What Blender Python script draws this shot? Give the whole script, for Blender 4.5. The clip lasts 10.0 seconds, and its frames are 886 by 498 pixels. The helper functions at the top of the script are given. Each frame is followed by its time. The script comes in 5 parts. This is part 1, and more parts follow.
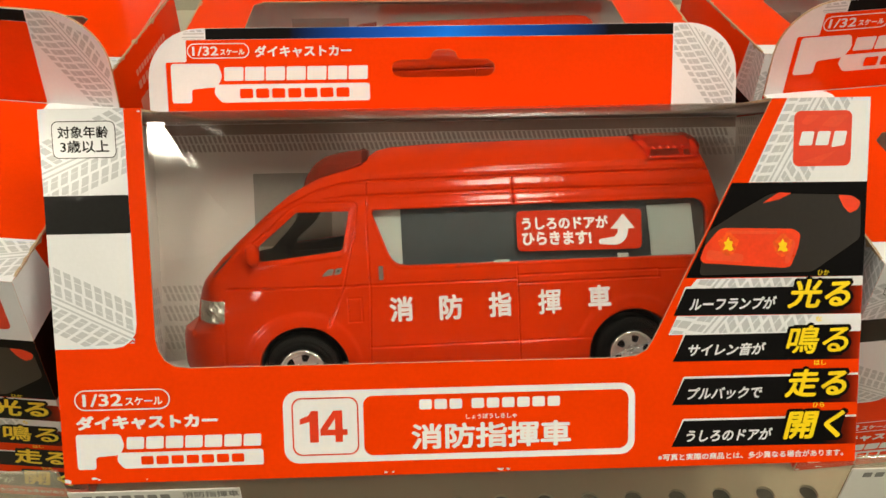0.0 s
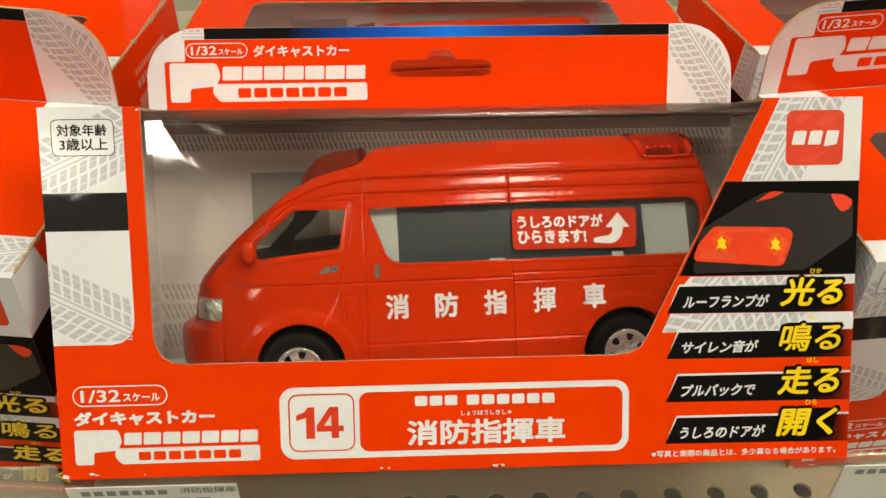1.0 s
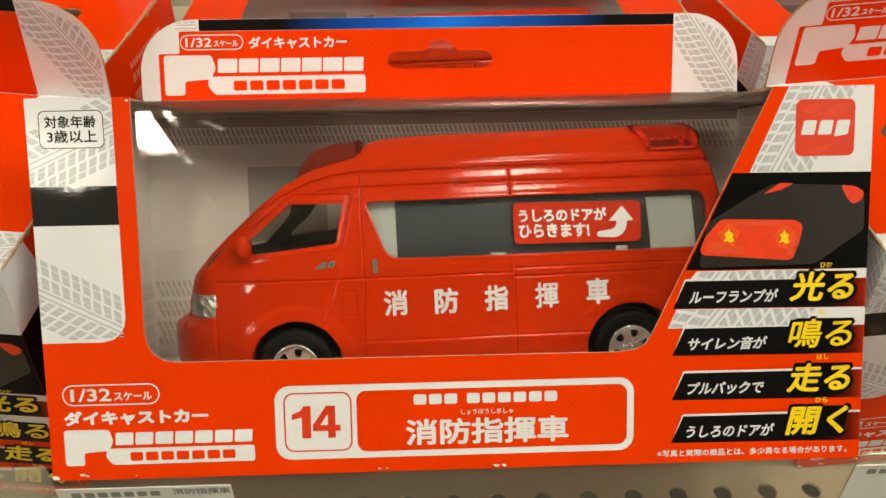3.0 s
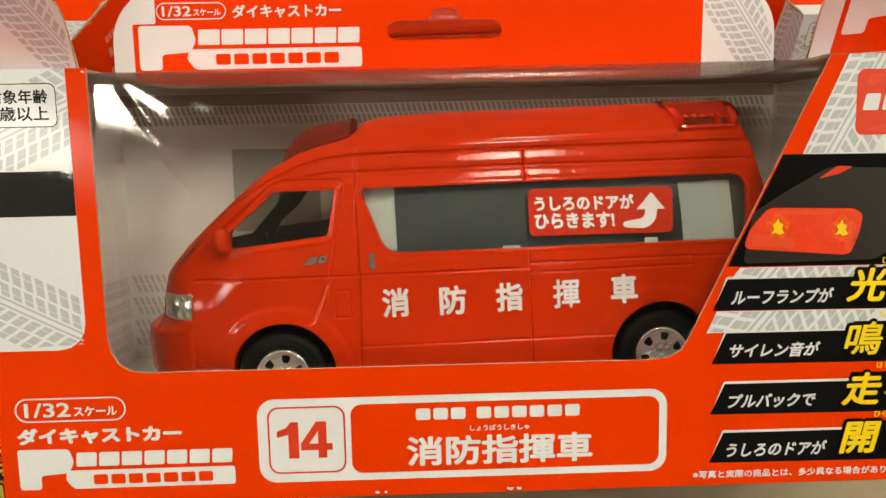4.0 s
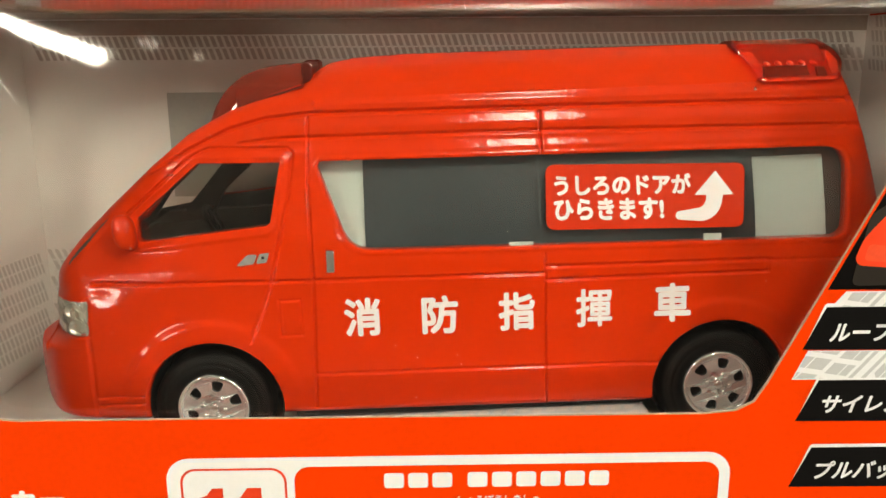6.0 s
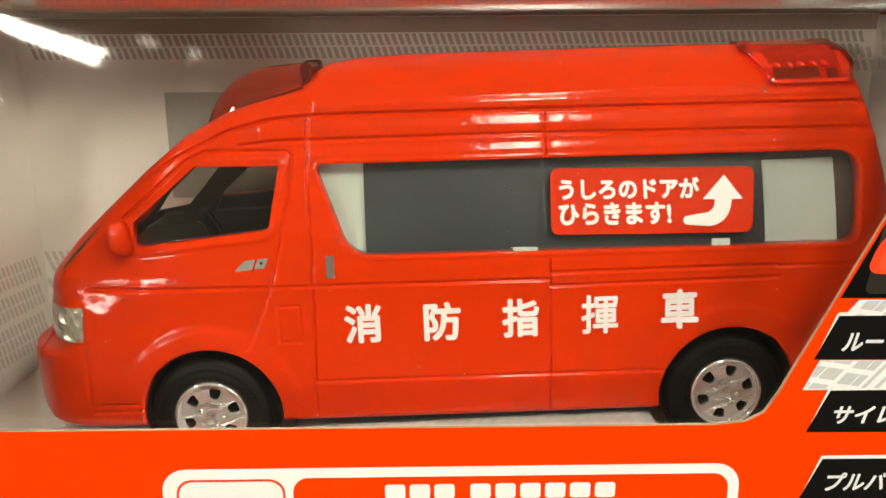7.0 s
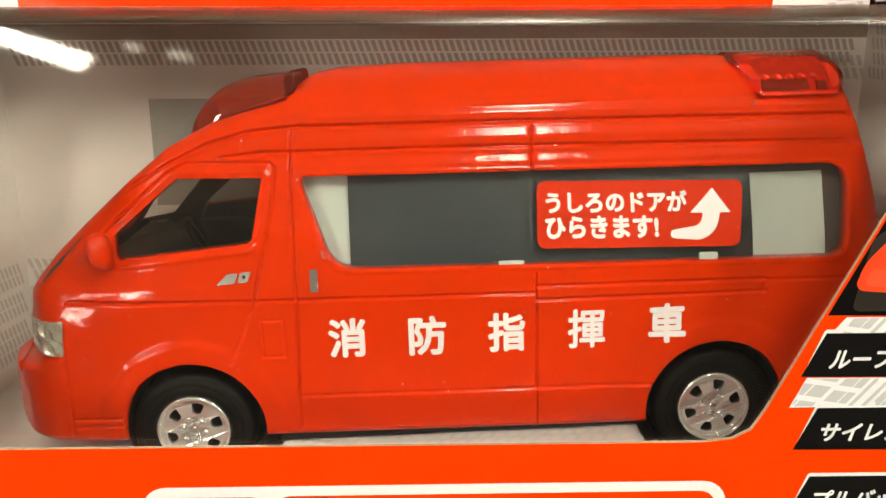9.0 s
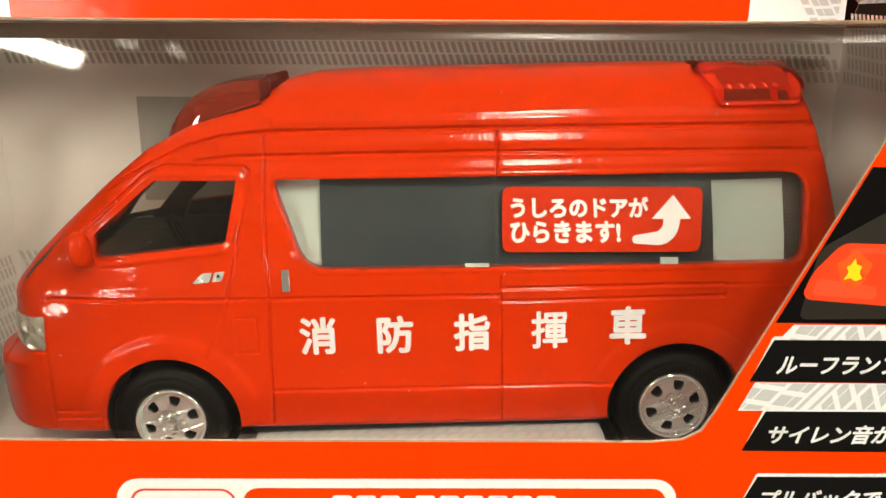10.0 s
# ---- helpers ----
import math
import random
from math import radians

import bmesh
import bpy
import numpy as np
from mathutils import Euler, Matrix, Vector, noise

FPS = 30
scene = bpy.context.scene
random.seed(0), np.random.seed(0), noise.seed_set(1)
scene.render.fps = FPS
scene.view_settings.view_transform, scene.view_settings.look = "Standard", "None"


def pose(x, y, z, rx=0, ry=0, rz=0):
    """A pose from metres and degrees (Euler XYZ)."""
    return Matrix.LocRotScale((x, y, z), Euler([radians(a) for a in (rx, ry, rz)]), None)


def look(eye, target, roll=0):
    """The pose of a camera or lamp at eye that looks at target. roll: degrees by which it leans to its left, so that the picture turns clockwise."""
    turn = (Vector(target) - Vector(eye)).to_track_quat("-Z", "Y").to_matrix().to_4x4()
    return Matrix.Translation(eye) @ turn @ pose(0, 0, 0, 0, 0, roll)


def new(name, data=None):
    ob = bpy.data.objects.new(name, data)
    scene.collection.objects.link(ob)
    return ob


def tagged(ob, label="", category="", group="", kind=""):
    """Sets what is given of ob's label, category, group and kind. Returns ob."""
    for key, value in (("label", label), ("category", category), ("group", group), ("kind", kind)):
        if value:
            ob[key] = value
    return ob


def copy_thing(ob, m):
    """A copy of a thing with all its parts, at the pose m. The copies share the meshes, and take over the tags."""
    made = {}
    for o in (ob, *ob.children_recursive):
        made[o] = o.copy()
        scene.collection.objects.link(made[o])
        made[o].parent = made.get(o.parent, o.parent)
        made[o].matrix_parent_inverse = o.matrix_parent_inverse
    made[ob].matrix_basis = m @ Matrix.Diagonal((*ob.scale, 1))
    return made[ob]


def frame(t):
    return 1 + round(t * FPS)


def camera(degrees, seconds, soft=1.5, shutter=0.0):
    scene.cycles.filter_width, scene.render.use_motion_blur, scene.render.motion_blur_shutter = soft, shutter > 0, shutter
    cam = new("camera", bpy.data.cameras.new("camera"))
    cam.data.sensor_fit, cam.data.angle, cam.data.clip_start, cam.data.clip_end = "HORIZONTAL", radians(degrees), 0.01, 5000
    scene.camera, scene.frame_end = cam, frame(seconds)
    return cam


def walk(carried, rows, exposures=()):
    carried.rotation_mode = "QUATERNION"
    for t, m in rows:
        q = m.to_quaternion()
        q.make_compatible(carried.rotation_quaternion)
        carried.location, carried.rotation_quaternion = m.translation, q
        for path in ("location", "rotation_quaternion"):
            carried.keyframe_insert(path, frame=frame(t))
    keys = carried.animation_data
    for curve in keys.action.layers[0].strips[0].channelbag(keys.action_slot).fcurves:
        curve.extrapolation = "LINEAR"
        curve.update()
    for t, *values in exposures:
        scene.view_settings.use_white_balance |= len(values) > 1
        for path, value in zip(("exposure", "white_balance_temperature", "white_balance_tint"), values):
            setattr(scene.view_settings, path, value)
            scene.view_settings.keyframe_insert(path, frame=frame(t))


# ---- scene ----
MM = 0.001
LEAN_BACK = 31.0  # degrees by which the front package leans against the row behind it
TIP = Matrix.Rotation(radians(-LEAN_BACK), 4, "X")

# ------------------------------------------------------------------ camera
cam = camera(57.8, 10.0)
PATH = [
    (0, (-0.00875, -0.21135, 0.0866), (0.001, 0.08646, 0.05179), -1.0),
    (0.5, (-0.00855, -0.2127, 0.0865), (0.0015, 0.08514, 0.05199), -0.9),
    (1, (-0.00775, -0.2133, 0.08575), (0.00215, 0.08458, 0.05155), -0.9),
    (1.5, (-0.0066, -0.21375, 0.085), (0.0033, 0.08416, 0.0511), -0.9),
    (2, (-0.0062, -0.2139, 0.08455), (0.0034, 0.08406, 0.05096), -1.0),
    (2.5, (-0.0065, -0.2131, 0.08475), (0.0028, 0.08485, 0.05101), -1.0),
    (4, (-0.0064, -0.18025, 0.083), (0.0011, 0.11689, 0.04235), -1.2),
    (4.5, (-0.0047, -0.1614, 0.08565), (0.0031, 0.13489, 0.03929), -1.1),
    (5, (-0.0025, -0.1429, 0.08535), (0.00455, 0.15135, 0.02731), -0.7),
    (5.5, (-0.00015, -0.12965, 0.08745), (0.0045, 0.16262, 0.01997), -0.5),
    (7, (-0.0003, -0.11995, 0.0908), (0.0027, 0.17127, 0.01882), -0.4),
    (7.5, (-0.0005, -0.11715, 0.09065), (0.00295, 0.17365, 0.01701), -0.4),
    (8, (-0.00015, -0.1163, 0.0916), (0.0045, 0.17421, 0.01687), -0.3),
    (8.5, (-0.00015, -0.1164, 0.09225), (0.0048, 0.17438, 0.01862), -0.3),
    (9, (0.00125, -0.1176, 0.0935), (0.00665, 0.17321, 0.02001), -0.2),
    (9.5, (0.0039, -0.11905, 0.09385), (0.00915, 0.17149, 0.0193), -0.0),
    (10, (0.0089, -0.1214, 0.09805), (0.01085, 0.16791, 0.01871), 0.3),
]
# the rows are given in the leaning package's own axes; TIP turns them into the shop's
walk(cam, [(t, TIP @ look(eye, target, roll)) for t, eye, target, roll in PATH],
     exposures=[(0, -0.17), (4.5, -0.26), (5.0, -0.2), (5.5, 0.02), (8.5, 0.29), (10, 0.29)])

# ------------------------------------------------------------------ light
world = bpy.data.worlds.new("shop_world")
scene.world = world
world.use_nodes = True
world.node_tree.nodes["Background"].inputs[0].default_value = (0.9, 0.95, 1.0, 1)
world.node_tree.nodes["Background"].inputs[1].default_value = 0.02
LAMP_Z = 2.3
LAMP_STRENGTH = 54.0
# centre x, centre y, turn in degrees
LAMPS = [(-2.34, -3.47, -38), (1.5, -0.65, 90), (-1.9, -0.3, 90), (2.7, -0.8, 90), (3.3, -3.2, 90), (-4.5, -3.4, 90)]


# ------------------------------------------------------------------ materials
def material(name, colour, rough=0.4, metal=0.0, vary=0.06, grain=900.0, bump=0.0, coat=0.0, spec=0.5, blotch=60.0, coat_rough=0.12, peel=None):
    """Principled surface with colour variation at two scales and fine relief."""
    m = bpy.data.materials.new(name)
    m.use_nodes = True
    nt = m.node_tree
    b = nt.nodes["Principled BSDF"]
    tc = nt.nodes.new("ShaderNodeTexCoord")
    big, fine = nt.nodes.new("ShaderNodeTexNoise"), nt.nodes.new("ShaderNodeTexNoise")
    big.inputs["Scale"].default_value, fine.inputs["Scale"].default_value = blotch, grain
    big.inputs["Detail"].default_value = fine.inputs["Detail"].default_value = 4
    nt.links.new(tc.outputs["Object"], big.inputs["Vector"])
    nt.links.new(tc.outputs["Object"], fine.inputs["Vector"])
    add = nt.nodes.new("ShaderNodeMath")
    add.operation = "ADD"
    nt.links.new(big.outputs["Fac"], add.inputs[0])
    nt.links.new(fine.outputs["Fac"], add.inputs[1])
    ramp = nt.nodes.new("ShaderNodeMapRange")
    ramp.inputs["From Min"].default_value, ramp.inputs["From Max"].default_value = 0.6, 1.4
    ramp.inputs["To Min"].default_value, ramp.inputs["To Max"].default_value = 1 - vary, 1 + vary
    nt.links.new(add.outputs[0], ramp.inputs["Value"])
    mul = nt.nodes.new("ShaderNodeVectorMath")
    mul.operation = "SCALE"
    mul.inputs[0].default_value = colour[:3]
    nt.links.new(ramp.outputs["Result"], mul.inputs["Scale"])
    nt.links.new(mul.outputs["Vector"], b.inputs["Base Color"])
    rr = nt.nodes.new("ShaderNodeMapRange")
    rr.inputs["To Min"].default_value, rr.inputs["To Max"].default_value = rough * 0.75, min(1.0, rough * 1.3)
    nt.links.new(big.outputs["Fac"], rr.inputs["Value"])
    nt.links.new(rr.outputs["Result"], b.inputs["Roughness"])
    b.inputs["Metallic"].default_value = metal
    b.inputs["Specular IOR Level"].default_value = spec
    b.inputs["Coat Weight"].default_value = coat
    b.inputs["Coat Roughness"].default_value = coat_rough
    if bump:
        bn = nt.nodes.new("ShaderNodeBump")
        bn.inputs["Strength"].default_value, bn.inputs["Distance"].default_value = bump, 0.0002
        nt.links.new(add.outputs[0], bn.inputs["Height"])
        nt.links.new(bn.outputs["Normal"], b.inputs["Normal"])
        if peel:  # waviness of the gloss itself, broader than the grain
            wv, bw = nt.nodes.new("ShaderNodeTexNoise"), nt.nodes.new("ShaderNodeBump")
            wv.inputs["Scale"].default_value, wv.inputs["Detail"].default_value = peel[0], 2
            nt.links.new(tc.outputs["Object"], wv.inputs["Vector"])
            bw.inputs["Strength"].default_value, bw.inputs["Distance"].default_value = peel[1], 0.0002
            nt.links.new(wv.outputs["Fac"], bw.inputs["Height"])
            nt.links.new(bn.outputs["Normal"], bw.inputs["Normal"])
            nt.links.new(bw.outputs["Normal"], b.inputs["Coat Normal"])
    return m


def clear_plastic(name, tint=(1, 1, 1), haze=0.0, haze_colour=(0.8, 0.8, 0.8), rough=0.03, ior=1.5, wave=0.0, scale=30.0):
    """Thin clear sheet: light goes straight through, Fresnel gives the gloss, haze a faint milky film."""
    m = bpy.data.materials.new(name)
    m.use_nodes = True
    nt = m.node_tree
    nt.nodes.remove(nt.nodes["Principled BSDF"])
    out = nt.nodes["Material Output"]
    tr, gl, di = (nt.nodes.new("ShaderNodeBsdf" + k) for k in ("Transparent", "Glossy", "Diffuse"))
    tr.inputs["Color"].default_value = (*tint, 1)
    gl.inputs["Roughness"].default_value = rough
    di.inputs["Color"].default_value = (*haze_colour, 1)
    m1, m2 = nt.nodes.new("ShaderNodeMixShader"), nt.nodes.new("ShaderNodeMixShader")
    # gloss after Schlick, alike from both sides of the thin sheet
    base = ((ior - 1) / (ior + 1)) ** 2
    fr, p5, sc = nt.nodes.new("ShaderNodeLayerWeight"), nt.nodes.new("ShaderNodeMath"), nt.nodes.new("ShaderNodeMath")
    fr.inputs["Blend"].default_value = 0.5
    p5.operation, p5.inputs[1].default_value = "POWER", 5.0
    sc.operation, sc.inputs[1].default_value, sc.inputs[2].default_value = "MULTIPLY_ADD", 1 - 2 * base, 2 * base
    nt.links.new(fr.outputs["Facing"], p5.inputs[0])
    nt.links.new(p5.outputs[0], sc.inputs[0])
    tc, nz = nt.nodes.new("ShaderNodeTexCoord"), nt.nodes.new("ShaderNodeTexNoise")
    nz.inputs["Scale"].default_value, nz.inputs["Detail"].default_value = scale, 3
    nt.links.new(tc.outputs["Object"], nz.inputs["Vector"])
    hz = nt.nodes.new("ShaderNodeMath")
    hz.operation = "MULTIPLY"
    hz.inputs[1].default_value = haze * 2
    nt.links.new(nz.outputs["Fac"], hz.inputs[0])
    nt.links.new(hz.outputs[0], m1.inputs["Fac"])
    nt.links.new(tr.outputs[0], m1.inputs[1])
    nt.links.new(di.outputs[0], m1.inputs[2])
    nt.links.new(sc.outputs[0], m2.inputs["Fac"])
    nt.links.new(m1.outputs[0], m2.inputs[1])
    nt.links.new(gl.outputs[0], m2.inputs[2])
    if wave:
        bn = nt.nodes.new("ShaderNodeBump")
        bn.inputs["Strength"].default_value, bn.inputs["Distance"].default_value = wave, 0.001
        nt.links.new(nz.outputs["Fac"], bn.inputs["Height"])
        nt.links.new(bn.outputs["Normal"], gl.inputs["Normal"])
        nt.links.new(bn.outputs["Normal"], fr.inputs["Normal"])
    nt.links.new(m2.outputs[0], out.inputs["Surface"])
    return m


def glowing(name, colour, strength):
    m = bpy.data.materials.new(name)
    m.use_nodes = True
    b = m.node_tree.nodes["Principled BSDF"]
    b.inputs["Base Color"].default_value = (0.8, 0.8, 0.8, 1)
    b.inputs["Emission Color"].default_value = (*colour, 1)
    b.inputs["Emission Strength"].default_value = strength
    return m


ORANGE = material("orange_print", (0.77, 0.041, 0.0004), 0.4, vary=0.05, bump=0.12, coat=0.14, spec=0.04, coat_rough=0.06, peel=(180.0, 0.5))
DEEP_RED = material("deep_red_print", (0.7, 0.042, 0.008), 0.35, vary=0.05, coat=0.2)
MAKER_PALE = material("pale_red_print", (0.74, 0.06, 0.013), 0.35, vary=0.1, coat=0.2)
WHITE = material("white_print", (0.75, 0.76, 0.785), 0.4, vary=0.03, bump=0.12, coat=0.35, spec=0.2, coat_rough=0.07, peel=(180.0, 0.5))
BLACK = material("black_print", (0.004, 0.0036, 0.0036), 0.4, vary=0.2, bump=0.15, coat=0.12, spec=0.06, coat_rough=0.06, peel=(200.0, 0.4))
BLACK_GLOSS = material("glossy_black_print", (0.008, 0.0075, 0.0075), 0.4, vary=0.2, bump=0.04, coat=0.9, spec=0.12, coat_rough=0.03, blotch=220, peel=(60.0, 0.22))
GREY = material("grey_print", (0.48, 0.495, 0.52), 0.32, vary=0.06, coat=0.2)
SIDE_PRINT = material("faded_side_print", (0.75, 0.3, 0.22), 0.4, vary=0.05, coat=0.2)
YELLOW = material("yellow_print", (0.88, 0.64, 0.01), 0.3, vary=0.05, coat=0.2)
BROWN = material("photo_brown_print", (0.02, 0.016, 0.013), 0.3, vary=0.15, coat=0.2)
LAMP_RED = material("photo_lamp_print", (0.8, 0.05, 0.01), 0.3, vary=0.12, blotch=200, coat=0.2)
HALO = material("photo_halo_print", (0.82, 0.1, 0.01), 0.3, vary=0.3, blotch=500, coat=0.2)
GLEAM = material("photo_gleam_print", (0.8, 0.085, 0.03), 0.3, vary=0.1, blotch=300, coat=0.2)
DUST = material("pale_dust", (0.75, 0.7, 0.65), 0.9, vary=0.1)
BOARD = material("raw_board", (0.44, 0.32, 0.19), 0.85, vary=0.15, bump=0.3)
INNER = material("inner_board", (0.825, 0.805, 0.765), 0.5, vary=0.04, bump=0.05)
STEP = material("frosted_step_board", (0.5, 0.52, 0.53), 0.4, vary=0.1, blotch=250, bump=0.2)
INNER_GREY = material("inner_board_print", (0.6, 0.57, 0.535), 0.5, vary=0.06)
# brown that carries the shade under the card top and high on the back
INNER_SHADED = material("inner_board_shaded", (0.4, 0.325, 0.27), 0.5, vary=0.1)
# printed tread in two darker tones, with the shade near the top mixed in
TREAD_SHADED = material("tread_print_shaded", (0.27, 0.225, 0.19), 0.5, vary=0.08)
BAND_TREAD_SHADED = material("band_tread_shaded", (0.47, 0.42, 0.375), 0.5, vary=0.1)
INNER_DARK = material("inner_board_square", (0.4, 0.4, 0.37), 0.5, vary=0.06)
FILM = clear_plastic("window_film", (0.975, 0.975, 0.965), haze=0.002, rough=0.05, ior=1.5, wave=0.05, scale=25)
# darkness at the bend is put into its tint and lowered gloss
FILM_CREASE_TONED = clear_plastic("window_film_crease_toned", (0.86, 0.8, 0.76), haze=0.05, haze_colour=(0.3, 0.23, 0.18), rough=0.2, ior=1.3, wave=0.1, scale=60)
FILM_TOP = clear_plastic("window_film_top", (0.95, 0.94, 0.92), haze=0.03, haze_colour=(0.5, 0.45, 0.4), rough=0.12, ior=1.35, wave=0.1, scale=40)
# milkiness cut so the lip looks dark where the front box shades it
LIP_IN_SHADE = clear_plastic("shaded_shelf_lip", (0.95, 0.93, 0.84), haze=0.05, haze_colour=(0.72, 0.68, 0.52), rough=0.12, wave=0.15, scale=40)
LIP = clear_plastic("clear_shelf_lip", (0.95, 0.93, 0.84), haze=0.26, haze_colour=(0.72, 0.68, 0.52), rough=0.12, wave=0.15, scale=40)
PAINT = material("red_van_paint", (0.65, 0.0305, 0.0004), 0.4, vary=0.08, bump=0.12, coat=0.58, spec=0.04, blotch=90, coat_rough=0.02, peel=(620.0, 0.26))
LETTER = material("van_letter_white", (0.84, 0.84, 0.87), 0.35, vary=0.04)
RUBBER = material("tyre_rubber", (0.005, 0.005, 0.005), 0.55, vary=0.25, bump=0.3, spec=0.15)
CHROME = material("chrome_wheel", (0.88, 0.94, 0.94), 0.08, metal=0.74, vary=0.03, bump=0.12, grain=500)
HUB_CHROME = material("bright_chrome", (0.84, 0.92, 0.92), 0.06, metal=1.0, vary=0.05, bump=0.3, grain=1500)
REFLECTOR = material("headlight_reflector", (0.52, 0.51, 0.45), 0.2, metal=0.5, vary=0.2, grain=1500, bump=0.2, coat=0.8, coat_rough=0.04)
SILVER = material("silver_paint", (0.66, 0.65, 0.62), 0.22, metal=0.9, vary=0.08)
DARK = material("dark_plastic", (0.014, 0.014, 0.014), 0.4, vary=0.2, spec=0.2)
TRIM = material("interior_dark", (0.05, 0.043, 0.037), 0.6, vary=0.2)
SMOKE = material("smoked_window_board", (0.028, 0.04, 0.048), 0.35, vary=0.1)
PALE = material("pale_window_board", (0.55, 0.64, 0.6), 0.4, vary=0.06)
GLASS = clear_plastic("van_glass", (0.86, 0.88, 0.87), haze=0.015, rough=0.03, wave=0.02)
GLASS_EDGE = material("glass_edge", (0.09, 0.11, 0.11), 0.3, vary=0.1)
GLASS_DARK = clear_plastic("van_cab_glass", (0.66, 0.63, 0.58), haze=0.006, rough=0.03, wave=0.02)
BEACON = clear_plastic("dark_red_lens", (0.75, 0.2, 0.14), haze=0.4, haze_colour=(0.42, 0.05, 0.025), rough=0.04)
LENS_RED = clear_plastic("bright_red_lens", (1.0, 0.52, 0.38), haze=0.03, haze_colour=(0.95, 0.09, 0.02), rough=0.03, ior=1.6, wave=0.12, scale=220)
LENS_CLEAR = clear_plastic("headlight_lens", (0.93, 0.93, 0.89), haze=0.06, haze_colour=(0.6, 0.58, 0.5), rough=0.06, wave=0.2, scale=300)
DECK = material("cream_shelf_steel", (0.38, 0.355, 0.28), 0.45, vary=0.05, blotch=20)
CARD = material("price_card_paper", (0.72, 0.72, 0.66), 0.5, vary=0.03)
INK = material("price_card_ink", (0.22, 0.22, 0.2), 0.6, vary=0.1)
WALL = material("shop_wall_paint", (0.17, 0.155, 0.135), 0.8, vary=0.03, blotch=2, grain=40)
CEIL = material("ceiling_board", (0.42, 0.41, 0.38), 0.9, vary=0.03, blotch=2, grain=60)
FLOOR = material("shop_floor_vinyl", (0.2, 0.18, 0.15), 0.35, vary=0.06, blotch=1.5, grain=50)
TUBE = glowing("fluorescent_diffuser", (1.0, 0.92, 0.73), LAMP_STRENGTH)
SPOT = glowing("small_lamp_diffuser", (1.0, 0.92, 0.73), 4.0)


# ------------------------------------------------------------------ mesh helpers, all in millimetres
def plate(polys, thick=0.0):
    """A flat sheet in x and y from one or more closed outlines; inner outlines are holes."""
    c = bpy.data.curves.new("sheet", "CURVE")
    c.dimensions, c.fill_mode, c.extrude = "2D", "BOTH", thick / 2
    for poly in polys:
        s = c.splines.new("POLY")
        s.points.add(len(poly) - 1)
        for p, q in zip(s.points, poly):
            p.co = (q[0], q[1], 0, 1)
        s.use_cyclic_u = True
    ob = bpy.data.objects.new("sheet", c)
    mesh = bpy.data.meshes.new_from_object(ob)
    bpy.data.objects.remove(ob)
    bpy.data.curves.remove(c)
    return mesh


def flats(polys):
    """Loose flat faces, one for each outline."""
    mesh, verts, faces = bpy.data.meshes.new("flats"), [], []
    for p in polys:
        faces.append(list(range(len(verts), len(verts) + len(p))))
        verts += [(q[0], q[1], 0) for q in p]
    mesh.from_pydata(verts, [], faces)
    return mesh


def text(body, box, bold=0.02, shear=0.0, resolution=3):
    """Lettering in the built-in font, fitted into box (x0, y0, x1, y1); bold: the stroke's swelling in parts of the em."""
    c = bpy.data.curves.new("text", "FONT")
    c.body, c.size, c.shear, c.resolution_u = body, 1.0, shear, resolution
    ob = bpy.data.objects.new("text", c)
    mesh = bpy.data.meshes.new_from_object(ob)
    bpy.data.objects.remove(ob)
    bpy.data.curves.remove(c)
    co = np.empty(len(mesh.vertices) * 3)
    mesh.vertices.foreach_get("co", co)
    co = co.reshape(-1, 3)
    lo, hi = co.min(0), co.max(0)
    x0, y0, x1, y1 = box
    sx, sy = (x1 - x0) / max(hi[0] - lo[0] + 2 * bold, 1e-6), (y1 - y0) / max(hi[1] - lo[1] + 2 * bold, 1e-6)
    faces = [tuple(p.vertices) for p in mesh.polygons]
    bpy.data.meshes.remove(mesh)
    verts, out = [], []
    shifts = [(0, 0)] + [(bold * math.cos(0.785398 * k), bold * math.sin(0.785398 * k)) for k in range(8)]
    for i, (dx, dy) in enumerate(shifts):
        base = len(verts)
        verts += [(x0 + (x - lo[0] + bold + dx) * sx, y0 + (y - lo[1] + bold + dy) * sy, 0.0025 * i) for x, y, z in co]
        out += [tuple(base + k for k in f) for f in faces]
    made = bpy.data.meshes.new("text")
    made.from_pydata(verts, [], out)
    return made


def rrect(x0, y0, x1, y1, r, n=6):
    pts = []
    for cx, cy, a in ((x1 - r, y1 - r, 0), (x0 + r, y1 - r, 90), (x0 + r, y0 + r, 180), (x1 - r, y0 + r, 270)):
        pts += [(cx + r * math.cos(radians(a + 90 * i / n)), cy + r * math.sin(radians(a + 90 * i / n))) for i in range(n + 1)]
    return pts


def rounded(points, r, n=5):
    """A polygon with its corners rounded."""
    out, k = [], len(points)
    for i in range(k):
        a, b, c = (Vector(points[j % k]) for j in (i - 1, i, i + 1))
        d1, d2 = (a - b), (c - b)
        rr = min(r, d1.length * 0.45, d2.length * 0.45)
        p, q = b + d1.normalized() * rr, b + d2.normalized() * rr
        for j in range(n + 1):
            s = j / n
            out.append(tuple(p * (1 - s) ** 2 + b * 2 * s * (1 - s) + q * s * s))
    return out


